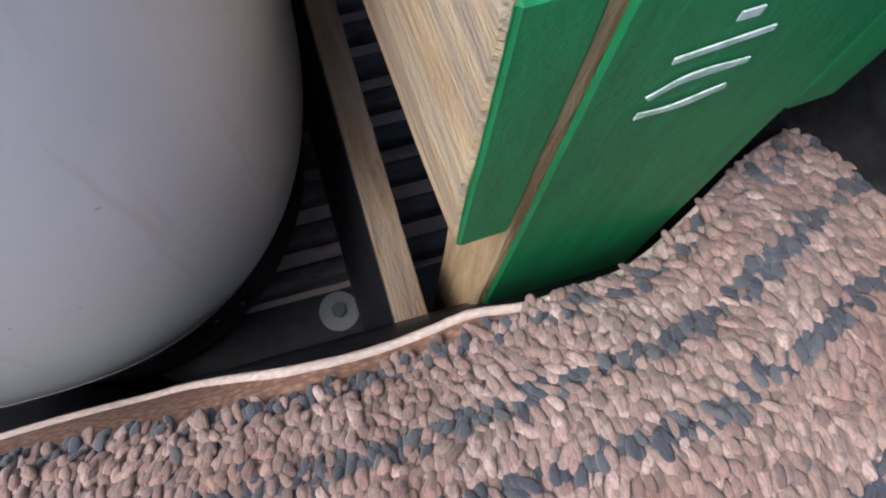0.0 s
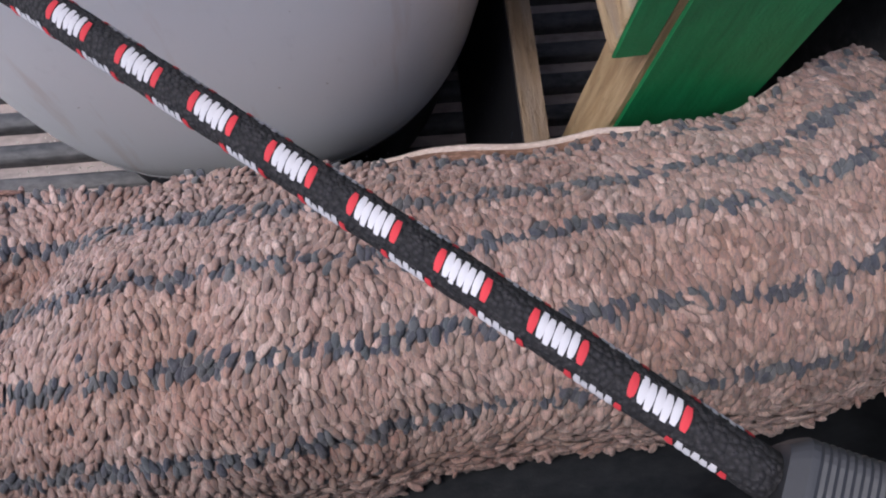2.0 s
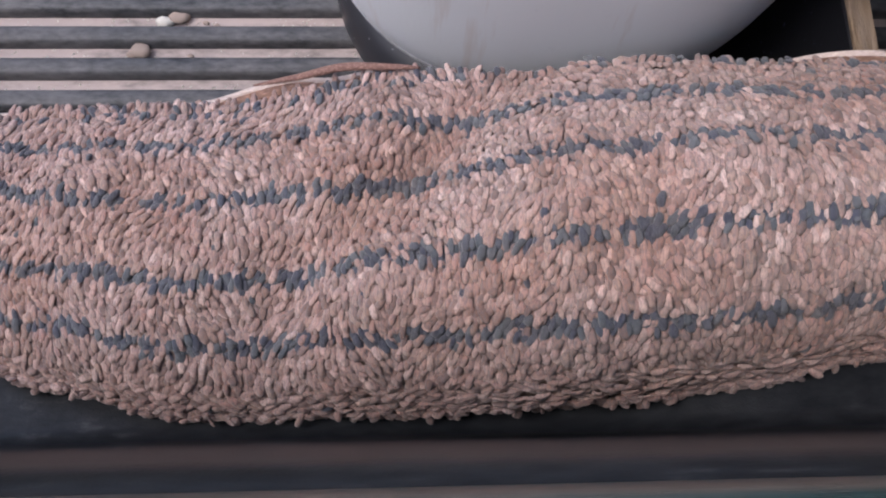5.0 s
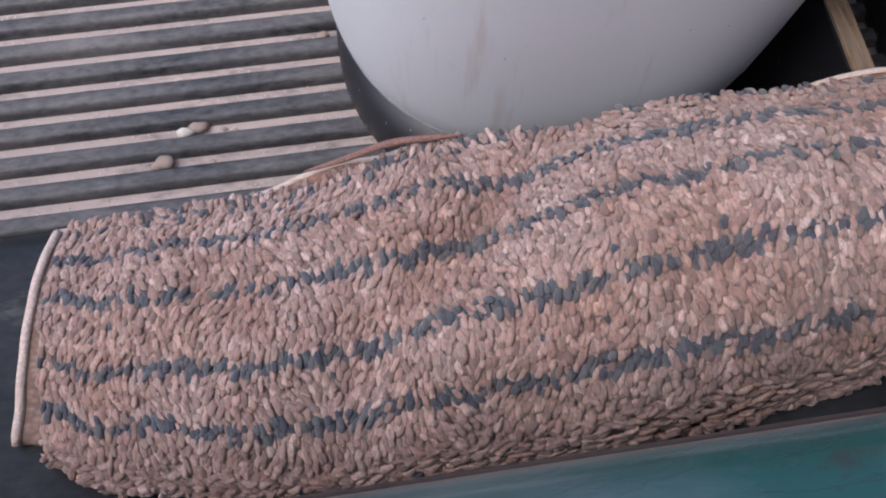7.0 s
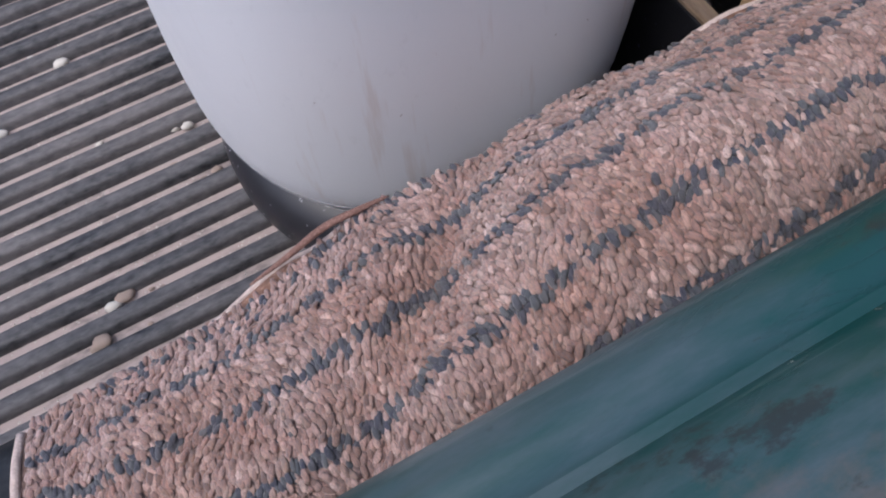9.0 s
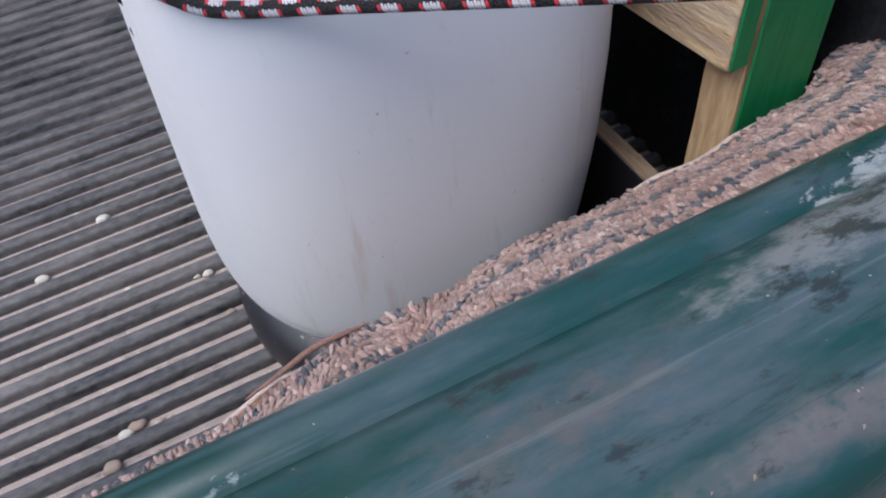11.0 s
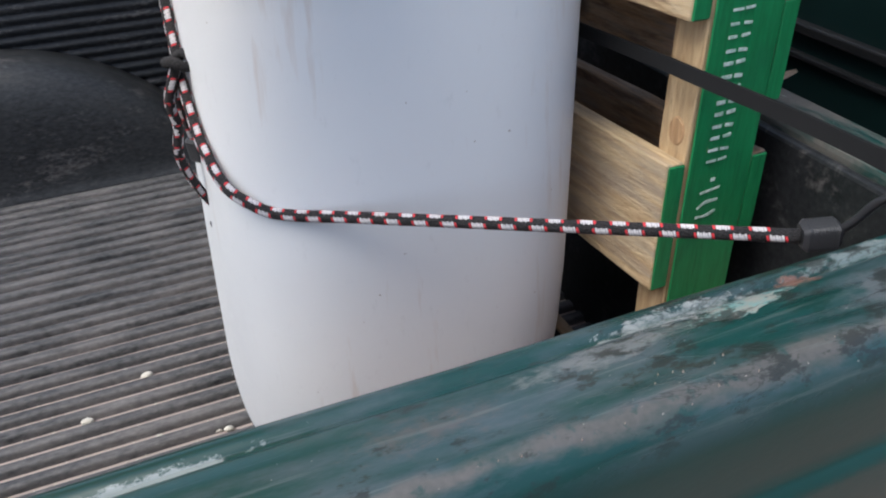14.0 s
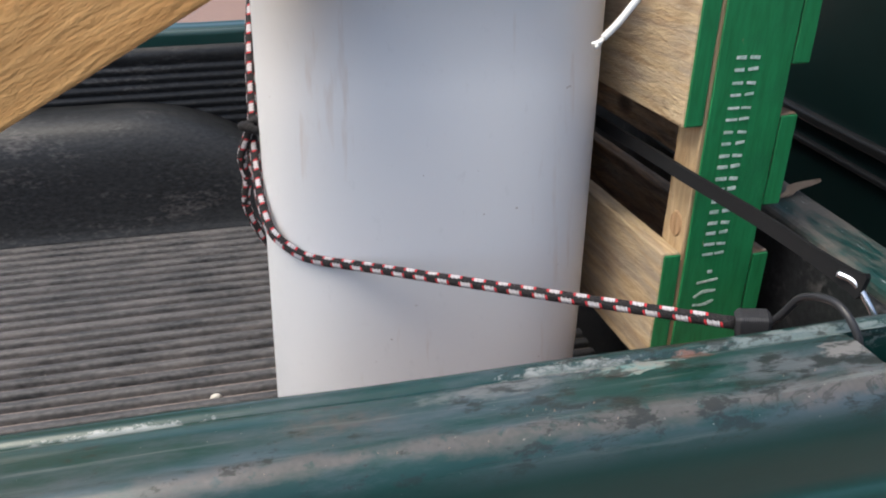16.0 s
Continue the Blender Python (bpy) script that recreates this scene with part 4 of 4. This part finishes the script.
def grip(parent, a, b, wide=0.0105, high=0.0105):
    """Moulded block at a cord's end, ribbed on its flanks."""
    a, b = Vector(a), Vector(b)
    d = b - a
    rings = []
    steps = 34
    for k in range(steps + 1):
        t = k / steps
        w = 1.0 if t > 0.12 and t < 0.9 else 1.0 - 0.25 * (abs(t - 0.5) - 0.38) / 0.12
        w *= 0.965 if 0.2 < t < 0.86 and k % 2 else 1.0
        ring = []
        for m in range(28):
            a2 = math.tau * m / 28
            c, q = math.cos(a2), math.sin(a2)
            ring.append((d.length * t, w * wide * math.copysign(abs(c) ** 0.4, c), w * high * math.copysign(abs(q) ** 0.4, q)))
        rings.append(ring)
    verts, faces = lathe(rings)
    bm = bmesh.new()
    made = [bm.verts.new(v) for v in verts]
    for face in faces:
        bm.faces.new([made[i] for i in face])
    ob = part("end_block", bm, BLOCK_GREY, parent, "black ribbed plastic block")
    ob.matrix_world = Matrix.Translation(a) @ d.to_track_quat("X", "Z").to_matrix().to_4x4()
    return ob


def wire(parent, points, r=0.0026, mat=None, name="hook", label="black coated wire hook"):
    v, f = tube(smooth_path(points, 8), r, 10)
    return mesh_object(name, v, f, mat or HOOK_BLACK, parent, label, smooth=True)


bungee = root("bungee_cord", "black, red and white bungee cord hooked to the rail", "bungee cord")
A = Vector((-0.3173, 0.0715, 0.4500))
B = Vector((-0.0405, -0.1630, 0.4940))
front = [A.lerp(B, k / 6) for k in range(7)]
braid(bungee, [(-0.335, 0.37, 0.71), (-0.354, 0.28, 0.615), (-0.3605, 0.21, 0.533), (-0.3605, 0.165, 0.495), (-0.3575, 0.132, 0.478), (-0.351, 0.105, 0.465), (-0.337, 0.087, 0.456)] + front)
grip(bungee, B, (-0.0195, -0.1725, 0.4965), 0.0085, 0.0088)
wire(bungee, [(-0.0205, -0.1720, 0.4964), (-0.018, -0.179, 0.508), (-0.015, -0.19, 0.528), (-0.012, -0.21, 0.538), (-0.0105, -0.226, 0.536), (-0.0065, -0.236, 0.522), (-0.005, -0.239, 0.500)])

slack = root("bungee_cord", "slack bungee cord knotted beside the bin, hooks hanging", "bungee cord")
KX, KY, KZ = -0.3625, 0.195, 0.537


def near_knot(dx, dy, dz):
    return (KX + dx, KY + dy, KZ + dz)


braid(slack, [near_knot(0.0, 0.0, 0), near_knot(-0.012, 0, -0.03), near_knot(-0.010, 0.003, -0.055), near_knot(-0.014, 0.005, -0.085), near_knot(-0.004, 0.008, -0.120), near_knot(0.006, 0.010, -0.142), near_knot(0.010, 0.012, -0.160)], 0.0042)
grip(slack, near_knot(0.0085, 0.012, -0.157), near_knot(0.012, 0.014, -0.185), 0.0085, 0.0085)
wire(slack, [near_knot(0.012, 0.014, -0.183), near_knot(0.011, 0.016, -0.196), near_knot(0.009, 0.018, -0.210), near_knot(0.012, 0.018, -0.222), near_knot(0.017, 0.018, -0.227), near_knot(0.019, 0.018, -0.222)], 0.0023)
braid(slack, [near_knot(0.0, 0.008, 0), near_knot(-0.004, 0.014, -0.035), near_knot(-0.001, 0.018, -0.06), near_knot(0.002, 0.022, -0.078)], 0.0042)
grip(slack, near_knot(0.002, 0.022, -0.076), near_knot(0.004, 0.024, -0.100), 0.0075, 0.0075)
wire(slack, [near_knot(0.004, 0.024, -0.098), near_knot(0.008, 0.025, -0.115), near_knot(0.013, 0.026, -0.133), near_knot(0.017, 0.026, -0.140), near_knot(0.018, 0.026, -0.128), near_knot(0.014, 0.026, -0.112)], 0.0023)
ring = [Vector((KX + 0.002 + 0.010 * math.cos(a), KY + 0.003 + 0.012 * math.sin(a), KZ + 0.003 * math.sin(2 * a))) for a in [math.tau * k / 14 for k in range(15)]]
v, f = tube(ring, 0.0044, 10, False)
mesh_object("knot", v, f, BLACK_CORD, slack, "cord wound into a knot", smooth=True)

# ---- rubber strap with steel hook ----
strap = root("rubber_strap", "black rubber tie-down strap with bright steel hook", "strap")
line = smooth_path([(-0.001, 0.42, 0.505), (-0.001, 0.28, 0.513), (-0.0005, 0.15, 0.521), (0.002, 0.045, 0.5285), (0.006, 0.005, 0.529), (0.026, -0.08, 0.525), (0.0395, -0.160, 0.5205), (0.0425, -0.178, 0.5205)], 8)
bm = bmesh.new()
rows = []
for k, q in enumerate(line):
    d = (line[min(k + 1, len(line) - 1)] - line[max(k - 1, 0)]).normalized()
    upv = Vector((0.15, 0, 1)).normalized()
    s = d.cross(upv).normalized()
    t = k / (len(line) - 1)
    half = 0.0058 + (0.0045 * max(0.0, (t - 0.8) / 0.2))
    if k == len(line) - 1:
        half *= 0.7
    rows.append([bm.verts.new(q + upv * half * a + s * 0.0022 * b) for a, b in ((-1, -1), (1, -1), (1, 1), (-1, 1))])
for r0, r1 in zip(rows, rows[1:]):
    for j in range(4):
        bm.faces.new((r0[j], r0[(j + 1) % 4], r1[(j + 1) % 4], r1[j]))
bm.faces.new(rows[0])
bm.faces.new(list(reversed(rows[-1])))
part("band", bm, RUBBER, strap, "matt black rubber band")
wire(strap, [(0.0345, -0.160, 0.5225), (0.0405, -0.171, 0.5205), (0.0455, -0.183, 0.509), (0.050, -0.1935, 0.494), (0.052, -0.1965, 0.484), (0.055, -0.194, 0.478)], 0.0026, STEEL, "hook", "bright steel hook")

# ---- white rope end ----
rope = root("rope", "white rope with a frayed end hanging by the pallet", "rope")
v, f = tube(smooth_path([(-0.066, 0.045, 0.642), (-0.053, 0.045, 0.655), (-0.036, 0.045, 0.676), (-0.010, 0.045, 0.706), (0.008, 0.06, 0.716), (0.020, 0.10, 0.712)], 6), 0.0032, 8)
mesh_object("strand", v, f, ROPE_WHITE, rope, smooth=True)
for k in range(9):
    a = Vector((-0.066, 0.045, 0.642))
    d = Vector((-0.8 + rng.uniform(-0.5, 0.8), rng.uniform(-0.5, 0.5), -0.8 + rng.uniform(-0.4, 0.9))).normalized()
    v, f = tube([a - d * 0.002, a + d * 0.006, a + d * rng.uniform(0.008, 0.013) + Vector((0, 0, 0.002))], 0.0016, 6)
    mesh_object("frayed_strand", v, f, ROPE_WHITE, rope, smooth=True)

# ---- plank leaning over the bed ----
plank = root("wooden_plank", "orange pine plank leaning up against the bin", "plank")
bm = box_bm(0, 1.16, 0, 0.034, 0.0, 0.185, 0.003)
ob = part("board", bm, PLANK_WOOD, plank)
plank.matrix_world = pose(-1.29, 0.008, 0.1985, 0, -28.2, 0)

# ---- pebbles and dirt ----
def lump(name, label, category, at, size, mat, seed, group):
    bm = bmesh.new()
    bmesh.ops.create_icosphere(bm, subdivisions=2, radius=1.0)
    for vert in bm.verts:
        vert.co *= 1 + 0.35 * noise.noise(vert.co * 1.3 + Vector((seed, seed * 2.1, 0)))
        vert.co = Vector((vert.co.x * size[0], vert.co.y * size[1], vert.co.z * size[2]))
    low = min(v.co.z for v in bm.verts)
    bmesh.ops.translate(bm, verts=bm.verts[:], vec=(0, 0, -low - 0.0004))
    ob = part(name, bm, mat, None, "", True)
    ob.location = at
    return tagged(ob, label, category, group)


CHN = CH
for k, (x, y, s, on_rib) in enumerate(((-0.481, 0.476, 0.0060, 0), (-0.564, 0.416, 0.0060, 0), (-0.521, 0.170, 0.0054, 0), (-0.478, 0.353, 0.0030, 0), (-0.391, 0.327, 0.0044, 0), (-0.70, 0.445, 0.0034, 0), (-0.404, 0.331, 0.0034, 0), (-0.51, 0.505, 0.0028, 0))):
    lump("pebble", "small pale pebble lying in a dusty liner channel", "pebble", (x, y, CHN), (s * 1.5, s, s * 0.9), PEBBLE, 3.7 * k + 1, "pebbles in the bed")
for k, (x, y, s) in enumerate(((-0.508, 0.175, 0.0064), (-0.540, 0.141, 0.0064), (-0.385, 0.262, 0.004), (-0.40, 0.258, 0.003), (-0.42, 0.290, 0.003), (-0.548, 0.139, 0.0035), (-0.485, 0.171, 0.002), (-0.475, 0.168, 0.0018), (-0.497, 0.138, 0.002))):
    lump("dirt_clod", "crumbling brown clod of dirt on the liner", "dirt", (x, y, CHN), (s * 1.5, s * 1.1, s * 0.7), CLOD, 1.9 * k + 20, "dirt in the bed")

# fine grit strewn along the channels
gv, gf = [], []
for k in range(1500):
    x = rng.uniform(-0.95, -0.25)
    c = rng.randrange(0, 18)
    y = RIB_START + PITCH * (c + 0.5) + rng.gauss(0, 0.003)
    s = rng.uniform(0.0004, 0.0013)
    o = len(gv)
    z = CHN
    gv += [(x - s, y - s, z), (x + s, y - s * 0.6, z), (x + s * 0.3, y + s, z), (x, y, z + 1.4 * s)]
    gf += [(o, o + 1, o + 3), (o + 1, o + 2, o + 3), (o + 2, o, o + 3), (o, o + 2, o + 1)]
grit = mesh_object("grit", gv, gf, PEBBLE)
tagged(grit, "fine pale grit scattered in the liner channels", "grit", kind="stuff")

# crumbs lying on the rail
gv, gf = [], []
for k in range(30):
    x, y = rng.uniform(-0.42, -0.02), -0.2665 + rng.gauss(0, 0.006)
    s = rng.uniform(0.0003, 0.0007) * (1.7 if k % 17 == 0 else 1.0)
    o, z = len(gv), 0.5262
    gv += [(x - s, y - s, z), (x + s, y - s * 0.6, z), (x + s * 0.3, y + s, z), (x, y, z + 1.0 * s + 0.0010)]
    gf += [(o, o + 1, o + 3), (o + 1, o + 2, o + 3), (o + 2, o, o + 3), (o, o + 2, o + 1)]
crumbs = mesh_object("crumbs", gv, gf, CLOD)
tagged(crumbs, "brown crumbs of grit lying on the green rail", "grit", kind="stuff")

# dry scrap caught on the front wall
lv = [Vector((0.186 + 0.05 * t + 0.004 * math.sin(9 * t), 0.112 + 0.012 * math.sin(2.5 * t), 0.4412 + 0.012 * t * t)) for t in [k / 8 for k in range(9)]]
verts, faces = [], []
for k, q in enumerate(lv):
    w = 0.0075 * math.sin(math.pi * (0.12 + 0.8 * k / 8))
    verts += [q + Vector((0, -w, 0.002)), q + Vector((0, 0, -0.0002)), q + Vector((0, w, 0.003)), q + Vector((0, 0, 0.0012))]
for k in range(8):
    for j in range(4):
        a, b = 4 * k + j, 4 * k + (j + 1) % 4
        faces.append((a, b, b + 4, a + 4))
leaf = mesh_object("dry_leaf", verts, faces, LEAF_DRY)
tagged(leaf, "curled dry brown leaf lying on the front wall", "leaf")
